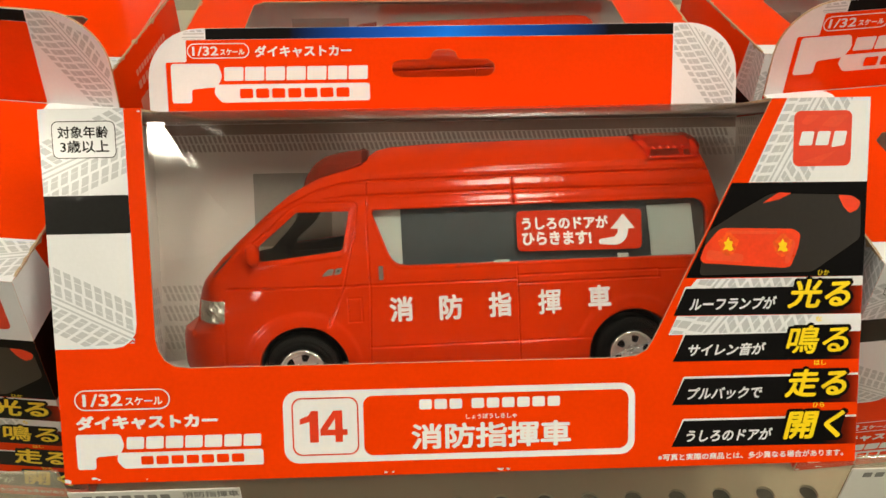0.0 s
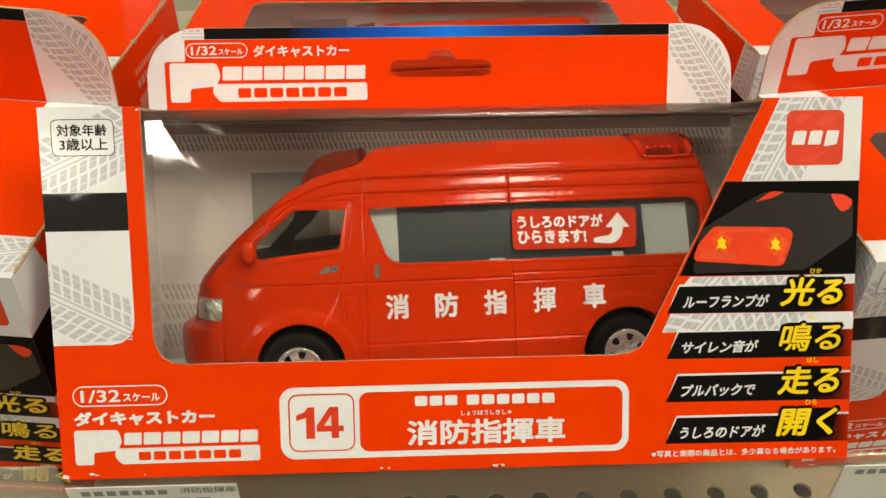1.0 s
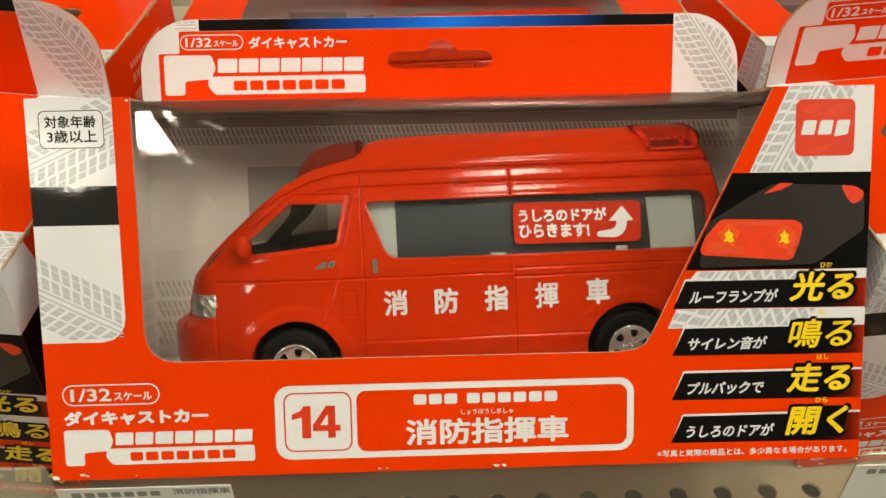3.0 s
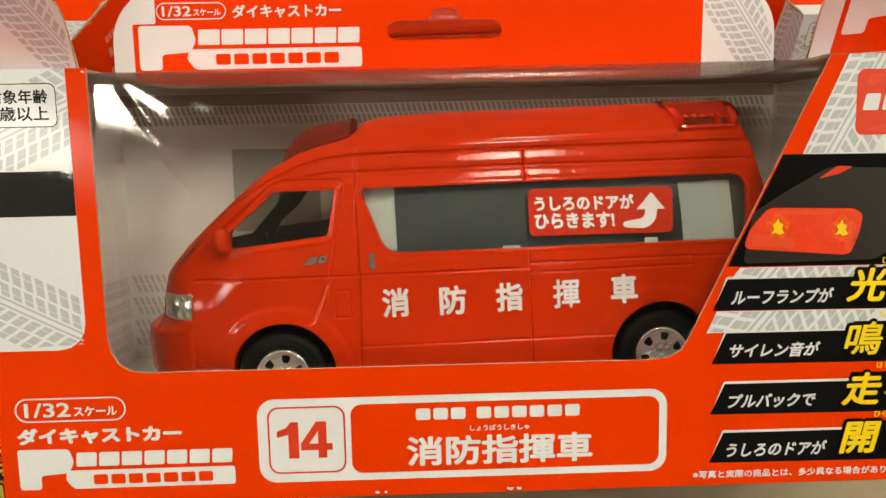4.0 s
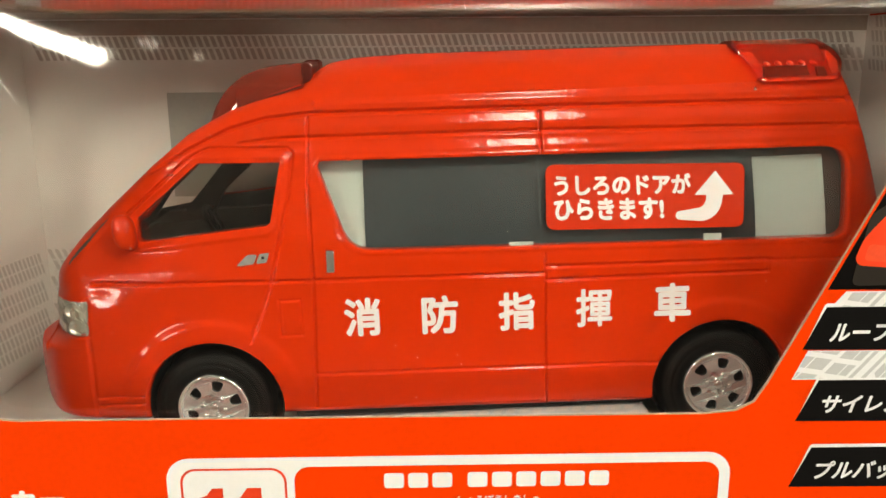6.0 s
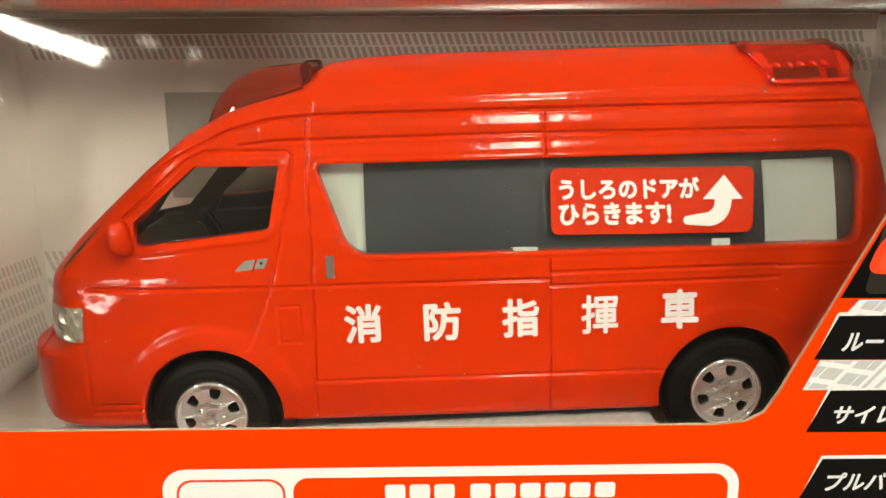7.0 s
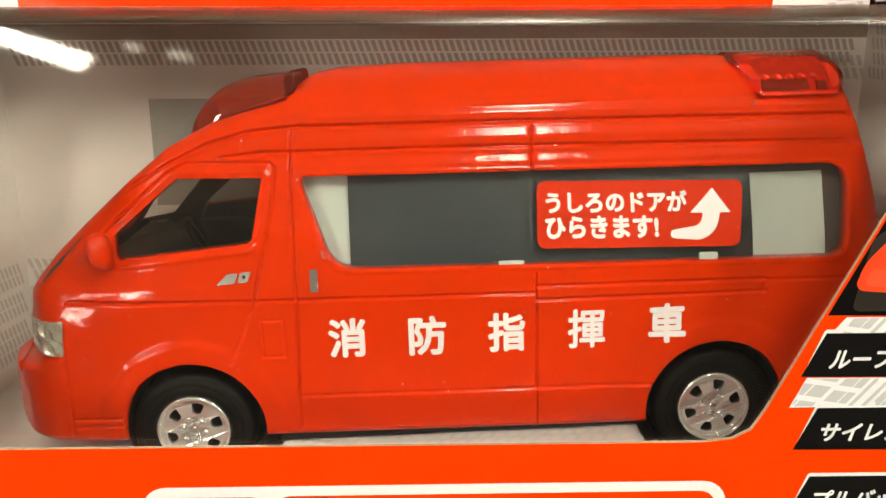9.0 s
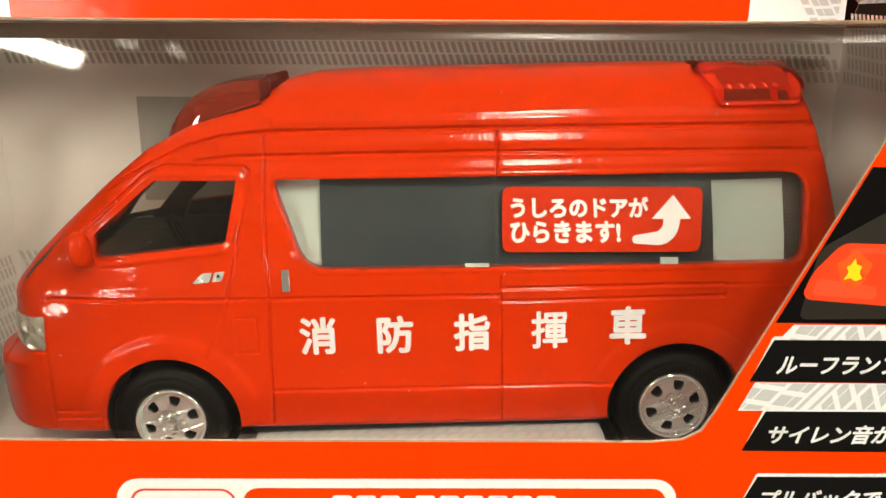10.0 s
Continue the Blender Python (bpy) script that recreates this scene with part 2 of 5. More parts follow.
def clip(poly, region):
    """poly cut by a convex region given counter-clockwise."""
    out = list(poly)
    for i in range(len(region)):
        (ax, ay), (bx, by) = region[i], region[(i + 1) % len(region)]
        side = lambda p: (bx - ax) * (p[1] - ay) - (by - ay) * (p[0] - ax)
        src, out = out, []
        for j in range(len(src)):
            p, q = src[j - 1], src[j]
            sp, sq = side(p), side(q)
            if (sp >= 0) != (sq >= 0):
                f = sp / (sp - sq)
                out.append((p[0] + (q[0] - p[0]) * f, p[1] + (q[1] - p[1]) * f))
            if sq >= 0:
                out.append(q)
        if not out:
            return []
    return out


def tyre_track(region, at, angle, size=1.0, length=160, rows=3):
    """A printed tyre track: two thin grooves in the middle, staggered blocks on either side."""
    ca, sa = math.cos(radians(angle)), math.sin(radians(angle))
    polys = []

    def put(pts):
        p = clip([(at[0] + size * (x * ca - y * sa), at[1] + size * (x * sa + y * ca)) for x, y in pts], region)
        if len(p) > 2:
            polys.append(p)

    half = length / size / 2
    for y in (-0.75, 0.35):
        put([(-half, y), (half, y), (half, y + 0.4), (-half, y + 0.4)])
    step = 2.3
    bands = [(1.1, 1.85), (1.95, 3.2), (3.65, 5.2), (5.35, 6.4), (6.9, 8.2), (8.35, 9.6), (10.1, 11.4), (11.55, 12.8)][:rows + 1]
    for i in range(int(-half / step), int(half / step) + 6):
        for side in (-1, 1):
            for r, (y0, y1) in enumerate(bands):
                x0, x1 = i * step - 0.6 * y0 + 0.35 * (r // 2 % 2), i * step - 0.6 * y1 + 0.35 * (r // 2 % 2)
                pts = [(x0, side * y0), (x0 + 1.6, side * y0), (x1 + 1.6, side * y1), (x1, side * y1)]
                put(pts if side > 0 else pts[::-1])
    return flats(polys)


UP = Matrix.Identity(4)


def tread(x0, x1, rows, rise, pitch=1.95):
    """Rows of short slanted marks; rise tilts the rows (degrees, falling with x)."""
    k, a = math.tan(radians(rise)), pitch / 2.35
    return [[(x + e * a, z + h - k * (x - x1)) for e, h in ((0, 0), (1.35, 0), (0.15, 2.7), (-1.2, 2.7))] for i, z in enumerate(rows) for x in np.arange(x0 + (i % 2) * 1.2, x1, pitch)]


def front(y=0.0, lift=0.0):
    """Sheet (x, y) to the package's (x, z), facing out of its front."""
    return Matrix(((1, 0, 0, 0), (0, 0, -1, y - lift), (0, 1, 0, 0), (0, 0, 0, 1)))


def right_side(x, lift=0.0):
    return Matrix(((0, 0, 1, x + lift), (1, 0, 0, 0), (0, 1, 0, 0), (0, 0, 0, 1)))


def left_side(x, lift=0.0):
    """Sheet (y, z) facing the other way; the sheet's x is minus the package's y."""
    return Matrix(((0, 0, -1, x - lift), (-1, 0, 0, 0), (0, 1, 0, 0), (0, 0, 0, 1)))


def at(mesh, m):
    mesh.transform(m)
    return mesh


def part(name, meshes, mat, parent=None, label="", smooth=False, extra=None):
    """One mesh object from one or more meshes in millimetres, under parent."""
    bm = bmesh.new()
    for me in meshes if isinstance(meshes, (list, tuple)) else [meshes]:
        bm.from_mesh(me)
        bpy.data.meshes.remove(me)
    bmesh.ops.scale(bm, vec=(MM, MM, MM), verts=bm.verts)
    me = bpy.data.meshes.new(name)
    bm.to_mesh(me)
    bm.free()
    me.materials.append(mat)
    if extra:
        me.materials.append(extra)
    if smooth:
        me.polygons.foreach_set("use_smooth", [True] * len(me.polygons))
    ob = new(name, me)
    ob.parent = parent
    return tagged(ob, label=label)


def parts(name, meshes, mat, parent, label=""):
    for me in meshes:
        part(name, me, mat, parent, label)


def board_edges(ob, axis, limit=0.5):
    """Gives the cut edges of a board sheet the raw board's look (second material)."""
    for p in ob.data.polygons:
        if abs(p.normal[axis]) < limit:
            p.material_index = 1
    return ob


def block(x0, y0, z0, x1, y1, z1, bevel=0.0, segments=2):
    bm = bmesh.new()
    bmesh.ops.create_cube(bm, size=1)
    for v in bm.verts:
        v.co = ((x0 + x1) / 2 + v.co.x * (x1 - x0), (y0 + y1) / 2 + v.co.y * (y1 - y0), (z0 + z1) / 2 + v.co.z * (z1 - z0))
    if bevel:
        bmesh.ops.bevel(bm, geom=list(bm.edges), offset=bevel, segments=segments, affect="EDGES", profile=0.5)
    me = bpy.data.meshes.new("block")
    bm.to_mesh(me)
    bm.free()
    return me


def lathe(profile, segments=48, axis_y=True):
    """Profile of (radius, depth) turned about the y axis."""
    verts, faces, n = [], [], len(profile)
    for i in range(segments):
        a = 2 * math.pi * i / segments
        verts += [(r * math.cos(a), d, r * math.sin(a)) for r, d in profile]
    for i in range(segments):
        for j in range(n - 1):
            a, b = i * n + j, ((i + 1) % segments) * n + j
            faces.append((a, a + 1, b + 1, b))
    me = bpy.data.meshes.new("lathe")
    me.from_pydata(verts, [], faces)
    bm = bmesh.new()
    bm.from_mesh(me)
    bmesh.ops.remove_doubles(bm, verts=bm.verts, dist=1e-4)
    bmesh.ops.recalc_face_normals(bm, faces=bm.faces)
    bm.to_mesh(me)
    bm.free()
    return me


def prism(points, y0, y1, bevel=0.0, segments=2):
    """An outline in x and z drawn out along y."""
    bm = bmesh.new()
    a = [bm.verts.new((x, y0, z)) for x, z in points]
    f = bm.faces.new(a)
    g = bmesh.ops.extrude_face_region(bm, geom=[f])
    bmesh.ops.translate(bm, vec=(0, y1 - y0, 0), verts=[v for v in g["geom"] if isinstance(v, bmesh.types.BMVert)])
    bmesh.ops.recalc_face_normals(bm, faces=bm.faces)
    if bevel:
        bmesh.ops.bevel(bm, geom=list(bm.edges), offset=bevel, segments=segments, affect="EDGES", profile=0.5)
    me = bpy.data.meshes.new("prism")
    bm.to_mesh(me)
    bm.free()
    return me


def thing(name, matrix, label, category, group=""):
    ob = new(name)
    ob.empty_display_size = 0.02
    ob.matrix_world = matrix
    return tagged(ob, label, category, group)


# ------------------------------------------------------------------ the shop round the shelf
def slab(name, x0, y0, z0, x1, y1, z1, mat, label=""):
    """Walls, floor and ceiling, in metres."""
    ob = part(name, block(x0 * 1000, y0 * 1000, z0 * 1000, x1 * 1000, y1 * 1000, z1 * 1000), mat)
    return tagged(ob, label, kind="structure")


FLOOR_Z, CEIL_Z = -0.7, 2.38
slab("floor", -6, -8, FLOOR_Z - 0.1, 6, 1.5, FLOOR_Z, FLOOR, "worn beige vinyl shop floor")
slab("ceiling", -6, -8, CEIL_Z, 6, 1.5, CEIL_Z + 0.1, CEIL, "white board ceiling of the shop")
slab("wall_south", -6, -8.1, FLOOR_Z, 6, -8, CEIL_Z, WALL, "plain painted shop wall")
slab("wall_north", -6, 1.5, FLOOR_Z, 6, 1.6, CEIL_Z, WALL, "plain painted shop wall")
slab("wall_west", -6.1, -8, FLOOR_Z, -6, 1.5, CEIL_Z, WALL, "plain painted shop wall")
slab("wall_east", 6, -8, FLOOR_Z, 6.1, 1.5, CEIL_Z, WALL, "plain painted shop wall")


def ceiling_light(x, y, turn, half, label, wide=100, mat=None):
    lamp = thing("ceiling_light", pose(x, y, LAMP_Z, 0, 0, turn), label, "ceiling light", "ceiling lights")
    part("housing", block(-half - 30, -wide - 40, 24, half + 30, wide + 40, 79, 6), CEIL, lamp)
    part("diffuser", block(-half, -wide, 0, half, wide, 24, 10), mat or TUBE, lamp, "bright white diffuser")
    return lamp


ceiling_light(*LAMPS[0], 600, "wide white fluorescent panel on the shop ceiling", 200)
# the rest are added as fill, placed where the window film shows no reflection
fill_light = ceiling_light(*LAMPS[1], 600, "long white light added on the shop ceiling as unseen fill")
for lamp_x, lamp_y, turn in LAMPS[2:]:
    copy_thing(fill_light, pose(lamp_x, lamp_y, LAMP_Z, 0, 0, turn))
ceiling_light(-1.3, -3.45, -38, 70, "small dim white light beside the wide ceiling panel", 60, SPOT)
ceiling_light(0.305, -0.5, 90, 320, "short white light on the ceiling over the shelf")

# ------------------------------------------------------------------ shelf
DECK_Z = -52.3


def circle(cx, cy, r, n=20):
    return [(cx + r * math.cos(2 * math.pi * i / n), cy + r * math.sin(2 * math.pi * i / n)) for i in range(n)]


def shelf():
    sh = thing("shop_shelf", UP, "cream steel shop shelf with rows of punched holes", "shelf")
    holes = [circle(3 + 15.2 * i, 26.5 + 30 * j, 3.1) for i in range(-26, 27) for j in range(2)]
    deck = part("deck", at(plate([[(-600, 2), (600, 2), (600, 480), (-600, 480)]] + holes, 1.2), Matrix.Translation((0, 0, DECK_Z - 0.6))), DECK, sh)
    part("front_edge", block(-600, 0.2, DECK_Z - 38, 600, 2, DECK_Z - 0.2, 0.5), DECK, sh)
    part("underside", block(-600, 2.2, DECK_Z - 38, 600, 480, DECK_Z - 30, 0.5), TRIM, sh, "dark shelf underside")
    part("back_panel", block(-600, 481, DECK_Z - 38, 600, 484, 330, 0.5), DECK, sh)
    return sh


shelf()


def shelf_lip():
    lip = thing("shelf_lip", UP, "hazy clear plastic lip along the shelf's front edge", "shelf lip")
    for x0, x1, top in ((-600, -106.2, 4.6), (-106, 113, -1.5), (113.2, 600, 0.6)):
        part("upright", block(x0, 0.4, DECK_Z + 1.4, x1, 1.6, top, 0.3), LIP_IN_SHADE if x0 == -106 else LIP, lip).visible_shadow = False
    part("foot", block(-600, 1.8, DECK_Z + 0.05, 600, 12, DECK_Z + 1.2, 0.3), LIP, lip)
    return lip


shelf_lip()


def price_card(x0, x1, label, lines):
    card = thing("price_card", Matrix.Translation((x0 * MM, -0.3 * MM, -27.5 * MM)), label, "price card", "price cards on the shelf lip")
    w = x1 - x0
    part("card", block(0, 0, 0, w, 0.4, 24, 0.1), CARD, card)
    marks = [at(plate([rrect(a * w, b, c * w, d, 0.3)]), front(0, 0.05)) for a, b, c, d in lines]
    part("printing", marks + [at(text("消防指揮車", (0.66 * w, 20.6, 0.99 * w, 23.2), 0.02), front(0, 0.05))], INK, card)
    return card


BARS = [(0.08 + 0.075 * i, 20.3, 0.08 + 0.075 * i + 0.055, 22.4) for i in range(7)] + [(0.5 + 0.12 * i, 11.5, 0.5 + 0.12 * i + 0.09, 18.5) for i in range(3)] + [(0.08, 4, 0.4, 6)]
price_card(-105.5, -58.8, "small white printed price card on the clear lip", BARS)
price_card(112.5, 159, "small white printed price card on the clear lip", BARS)

# ------------------------------------------------------------------ the toy package, in millimetres from its front bottom edge
XL, XR, DEEP, HIGH = -105.0, 112.0, 88.0, 100.0


def graded(name, x0, x1, stops):
    """Printed colour that runs through the stops from x0 to x1 (metres) along the package."""
    m = material(name, (0.5, 0.5, 0.5), 0.35, vary=0.03, coat=0.18, spec=0.06)
    nt = m.node_tree
    tc, sep, ramp = (nt.nodes.new("ShaderNode" + k) for k in ("TexCoord", "SeparateXYZ", "ValToRGB"))
    mr = nt.nodes.new("ShaderNodeMapRange")
    mr.inputs["From Min"].default_value, mr.inputs["From Max"].default_value = x0, x1
    nt.links.new(tc.outputs["Object"], sep.inputs[0])
    nt.links.new(sep.outputs["X"], mr.inputs["Value"])
    nt.links.new(mr.outputs["Result"], ramp.inputs["Fac"])
    e = ramp.color_ramp.elements
    e[0].position, e[0].color = stops[0][0], (*stops[0][1], 1)
    e[1].position, e[1].color = stops[-1][0], (*stops[-1][1], 1)
    for pos, col in stops[1:-1]:
        e.new(pos).color = (*col, 1)
    nt.links.new(ramp.outputs["Color"], nt.nodes["Principled BSDF"].inputs["Base Color"])
    return m


JET = (0.006, 0.0055, 0.0055)
BLUE_FADE = graded("blue_fade_print", -0.06, 0.07, ((0.05, JET), (0.35, (0.01, 0.1, 0.55)), (0.5, (0.01, 0.2, 0.85)), (0.65, (0.01, 0.1, 0.5)), (0.95, JET)))
BAND_FADE = graded("black_to_red_print", 0.1, 0.112, ((0.2, JET), (0.75, (0.1, 0.008, 0.002)), (1.0, (0.34, 0.02, 0.003))))


def brand_blocks(x0, x1, z0, z1, n):
    """Plain leaning blocks that stand in for the letters of a maker's mark."""
    w = (x1 - x0) / n
    return [rounded([(x0 + i * w + 0.25, z0), (x0 + (i + 1) * w - 0.3, z0), (x0 + (i + 1) * w - 0.05, z1), (x0 + i * w + 0.5, z1)], 0.5, 3) for i in range(n)]


def sign_block(p, where, x, z, k, mat, pale=None):
    """The maker's mark as plain white shapes: a tall flag, a row of blocks, and a plaque with bars."""
    flag = rounded([(x, z), (x + 5 * k, z), (x + 5 * k, z + 3.4 * k), (x + 11.5 * k, z + 3.9 * k), (x + 12.8 * k, z + 6.5 * k), (x + 11.8 * k, z + 9.7 * k), (x, z + 9.8 * k)], 0.9 * k)
    part("mark_flag", at(flats([flag]), where(0.05)), pale or WHITE, p)
    part("mark_plaque", at(flats([rounded([(x + 12.4 * k, z), (x + 49.8 * k, z + 0.1 * k), (x + 49.8 * k, z + 4.5 * k), (x + 11 * k, z + 4.5 * k), (x + 10.6 * k, z + 2.2 * k)], 0.8 * k)]), where(0.05)), pale or WHITE, p)
    for shape in brand_blocks(x + 13 * k, x + 49.5 * k, z + 5.4 * k, z + 8.8 * k, 7):
        part("mark_block", at(flats([shape]), where(0.05)), pale or WHITE, p)
    for i in range(7):
        part("mark_bar", at(flats([rrect(x + (17 + 4.05 * i) * k, z + 1.0 * k, x + (20.3 + 4.05 * i) * k, z + 3.4 * k, 0.4 * k, 2)]), where(0.1)), mat, p)


def scale_pill(p, where, x0, z0, x1, z1):
    r = (z1 - z0) / 2
    w, h = x1 - x0, z1 - z0
    part("scale_mark", [at(plate([rrect(x0, z0, x1, z1, r - 0.01), rrect(x0 + 0.35, z0 + 0.35, x1 - 0.35, z1 - 0.35, r - 0.36)]), where(0.05)),
                        at(text("1/32", (x0 + 0.085 * w, z0 + 0.2 * h, x0 + 0.5 * w, z0 + 0.8 * h), 0.02), where(0.05)),
                        at(text("スケール", (x0 + 0.53 * w, z0 + 0.22 * h, x0 + 0.92 * w, z0 + 0.62 * h), 0.03), where(0.05))], WHITE, p)


def package(matrix, label):
    p = thing("toy_package", matrix, label, "toy box", "boxed toy vans on the shelf")
    t = 0.6
    # card walls; the window runs over the top edge
    win = [(-78.8, HIGH), (-78.7, 39.5), (-78.1, 36.2), (-76.6, 33.5), (-74, 31.8), (-70, 31.3), (45, 31.1), (50.2, 31.6), (53.2, 33.2), (55.2, 36.6), (85.6, HIGH)]
    outer = [(XL, 0), (XR, 0), (XR, HIGH)] + win[::-1] + [(XL, HIGH)]
    board_edges(part("front_panel", at(plate([outer], t), front(t / 2)), ORANGE, p, "glossy orange card front with a cut window", extra=BOARD), 1)
    board_edges(part("side_panel", at(plate([[(t, 0), (DEEP, 0), (DEEP, HIGH), (t, HIGH)]], t), right_side(XR - t / 2)), ORANGE, p, extra=BOARD), 0)
    board_edges(part("side_panel", at(plate([[(-DEEP, 0), (-t, 0), (-t, HIGH), (-DEEP, HIGH)]], t), left_side(XL + t / 2)), ORANGE, p, extra=BOARD), 0)
    part("bottom_panel", block(XL + t, t, 0, XR - t, DEEP - t, t), ORANGE, p)
    top_hole = [(-80, t), (-80, 56), (-76, 60), (80, 60), (84, 56), (85, t)]
    top_out = [(XL + t, t), (-80, t)] + top_hole[1:] + [(XR - t, t), (XR - t, DEEP - t), (XL + t, DEEP - t)]
    board_edges(part("top_panel", at(plate([top_out], t), Matrix.Translation((0, 0, HIGH - t / 2))), ORANGE, p, extra=BOARD), 2)
    hs = [(XL + 0.4, HIGH - 0.3), (XR - 1, HIGH - 0.3)]
    head = hs + [(XR - 1, 114)] + [(93 + 18 * math.cos(radians(a)), 115.5 + 18 * math.sin(radians(a))) for a in range(10, 91, 10)] + [(-86 - 18.6 * math.sin(radians(a)), 115.5 + 18 * math.cos(radians(a))) for a in range(0, 91, 10)]
    slot = [(-13.2, 115.2), (18, 115.2), (20.6, 116.4), (21.3, 118.3), (20.6, 120.2), (18, 121.4), (8.5, 121.4), (7.4, 122.2), (6.6, 124.2), (4.6, 125.1), (0.6, 125.1), (-1.4, 124.2), (-2.2, 122.2), (-3.3, 121.4), (-13.2, 121.4), (-15.8, 120.2), (-16.5, 118.3), (-15.8, 116.4)]
    board_edges(part("hang_tab", at(plate([head, slot], 1.0), front(DEEP + 0.5)), WHITE, p, "white card hanging tab with a slot", extra=BOARD), 1)
    part("back_panel", block(XL + t, DEEP - t, 0, XR - t, DEEP, HIGH - t - 0.05), INNER, p, "pale card back")
    # pale lining inside
    parts("lining", [block(XL + t + 0.05, t + 0.1, t, XL + t + 0.4, DEEP - t - 0.1, HIGH - 2 * t), block(XR - t - 0.4, t + 0.1, t, XR - t - 0.05, DEEP - t - 0.1, HIGH - 2 * t)], INNER, p, "pale card lining")
    inner = [(XL + 0.8, 0.7), (XR - 0.8, 0.7), (XR - 0.8, HIGH - 0.8), (85.5, HIGH - 0.8)] + win[::-1][1:-1] + [(-78.8, HIGH - 0.8), (XL + 0.8, HIGH - 0.8)]
    part("front_lining", at(plate([inner], 0.1), front(t + 0.06)), INNER, p, "pale inside of the card front")
    low = (37.3, 34.2, 29.8, 26.7, 22.2, 19.1, 16.0)
    parts("lining_print", [at(flats(tread(30, 84, low, 3.4)), right_side(XL + t + 0.45)),
                           at(flats(tread(XL + 2, -78, low, 0.0)), front(DEEP - t, 0.05)),
                           at(flats(tread(98, 111, (88.4, 85.2), 0.0)), front(DEEP - t, 0.05)),
                           at(flats(tread(-84, -2, (95.2, 91.7, 88.2, 84.7, 81.2), 3.0)), left_side(XR - t - 0.45))], INNER_GREY, p, "grey printed tyre tracks")
    part("back_shade_band", at(flats([[(XL + 1, 95.3), (XR - 1, 95.3), (XR - 1, HIGH - 1), (XL + 1, HIGH - 1)]]), front(DEEP - t, 0.04)), INNER_SHADED, p, "brown band along the top of the back, shade put into its colour")
    part("band_print", at(flats(tread(-101, 108, (92.3, 89.2), 0.0, 1.75)), front(DEEP - t, 0.05)), BAND_TREAD_SHADED, p, "printed tread along the back, darkened to stand for shade")
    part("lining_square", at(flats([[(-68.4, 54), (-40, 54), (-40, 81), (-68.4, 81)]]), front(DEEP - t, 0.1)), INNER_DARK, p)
    part("top_lining", at(plate([[(x, y) for x, y in top_out]], 0.1), Matrix.Translation((0, 0, HIGH - t - 0.06))), INNER_SHADED, p, "inside of the card top, shade put into its brown colour")
    # tray that carries the van, rising a little to the rear of the van
    part("tray", prism([(XL + 1.1, 1), (XR - 1.1, 1), (XR - 1.1, 13.2 + 0.0306 * 153.4), (XL + 1.1, 13.2 - 0.0306 * 61.4)], 1, DEEP - 0.8), INNER, p, "pale card tray")
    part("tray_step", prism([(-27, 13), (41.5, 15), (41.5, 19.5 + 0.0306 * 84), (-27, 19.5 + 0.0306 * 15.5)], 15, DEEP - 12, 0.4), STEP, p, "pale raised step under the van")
    steps = [[(x, y), (x + 1.7, y), (x + 2.6, y + 2.2), (x + 0.9, y + 2.2)] for y in np.arange(16, 72, 3.0) for x in np.arange(-25.5, 38, 2.6)]
    part("tray_print", at(flats(steps), Matrix.Translation((0, 0, 20.86)) @ Matrix(((1, 0, 0, 0), (0, 1, 0, 0), (0.0306, 0, 1, 0), (0, 0, 0, 1)))), INNER_GREY, p, "grey printed tyre tread on the step")
    ribs = [[(x, y), (x, y + 2.3), (x + 1.3, y + 2.9), (x + 1.3, y + 0.6)] for y in (61.4, 66.0, 70.6, 75.2, 79.8, 84.0) for x in np.arange(-100, 107, 2.1)]
    part("top_lining_print", at(flats(ribs), Matrix.Translation((0, 0, HIGH - t - 0.14))), TREAD_SHADED, p, "printed tread inside the top, darkened to stand for shade")
    # clear window: front sheet, bend, top sheet
    film_pts = [(0.95, z) for z in np.linspace(29.5, 96.4, 100)] + [(0.95 + 2.8 * (1 - math.cos(a)), 96.4 + 2.8 * math.sin(a)) for a in np.linspace(0, math.pi / 2, 9)[1:]] + [(y, 99.2) for y in np.linspace(3.75, 61.5, 22)[1:]]
    xs = np.linspace(-81.5, 88.0, 270)
    verts, faces = [], []
    for i, x in enumerate(xs):
        for y, z in film_pts:
            fade = min(1.0, (z - 29.5) / 20) if z < 97 else 1.0
            bulge = 0.1 * math.sin(x * 0.06 + 1) * fade
            # the sheet is dented: a shallow cone opens from its upper corner, and its upper bend draws back
            dx, dz = x + 75.0, 100.5 - z
            far, lean = math.hypot(dx, dz), math.atan2(dz, dx)
            fall = min(1.0, max(0.0, (far - 40.0) / 80.0))
            fall = 1 - fall ** 3 * (fall * (6 * fall - 15) + 10)
            run = far if far < 38 else 38 + 8 * (1 - math.exp(-(far - 38) / 8))
            fold = min(1.0, max(0.0, (lean - 1.0) / 0.06))
            near = 1 - min(1.0, max(0.0, (far - 16.0) / 18.0))
            rise = 0.065 * (min(lean, 1.0) - 0.33) ** 2 - 0.016 + 0.09 * max(0.0, lean - 1.0) - 0.06 * fold * fold * (3 - 2 * fold) * near * near * (3 - 2 * near)
            bulge += (run * rise + 0.0011 * max(0.0, min(far, 40.0) - 20.0) ** 2) * fall
            mid = min(1.0, max(0.0, (x + 30) / 12))
            bulge += mid * mid * (3 - 2 * mid) * 0.022 * max(0.0, z - 92) ** 2
            bulge *= max(0.0, 1 - (y - 0.95) / 3)
            verts.append((x, y + bulge if y < 4 else y, z - (0 if y < 4 else 0.5 * math.sin(math.pi * (x + 81.5) / 169.5))))
    n = len(film_pts)
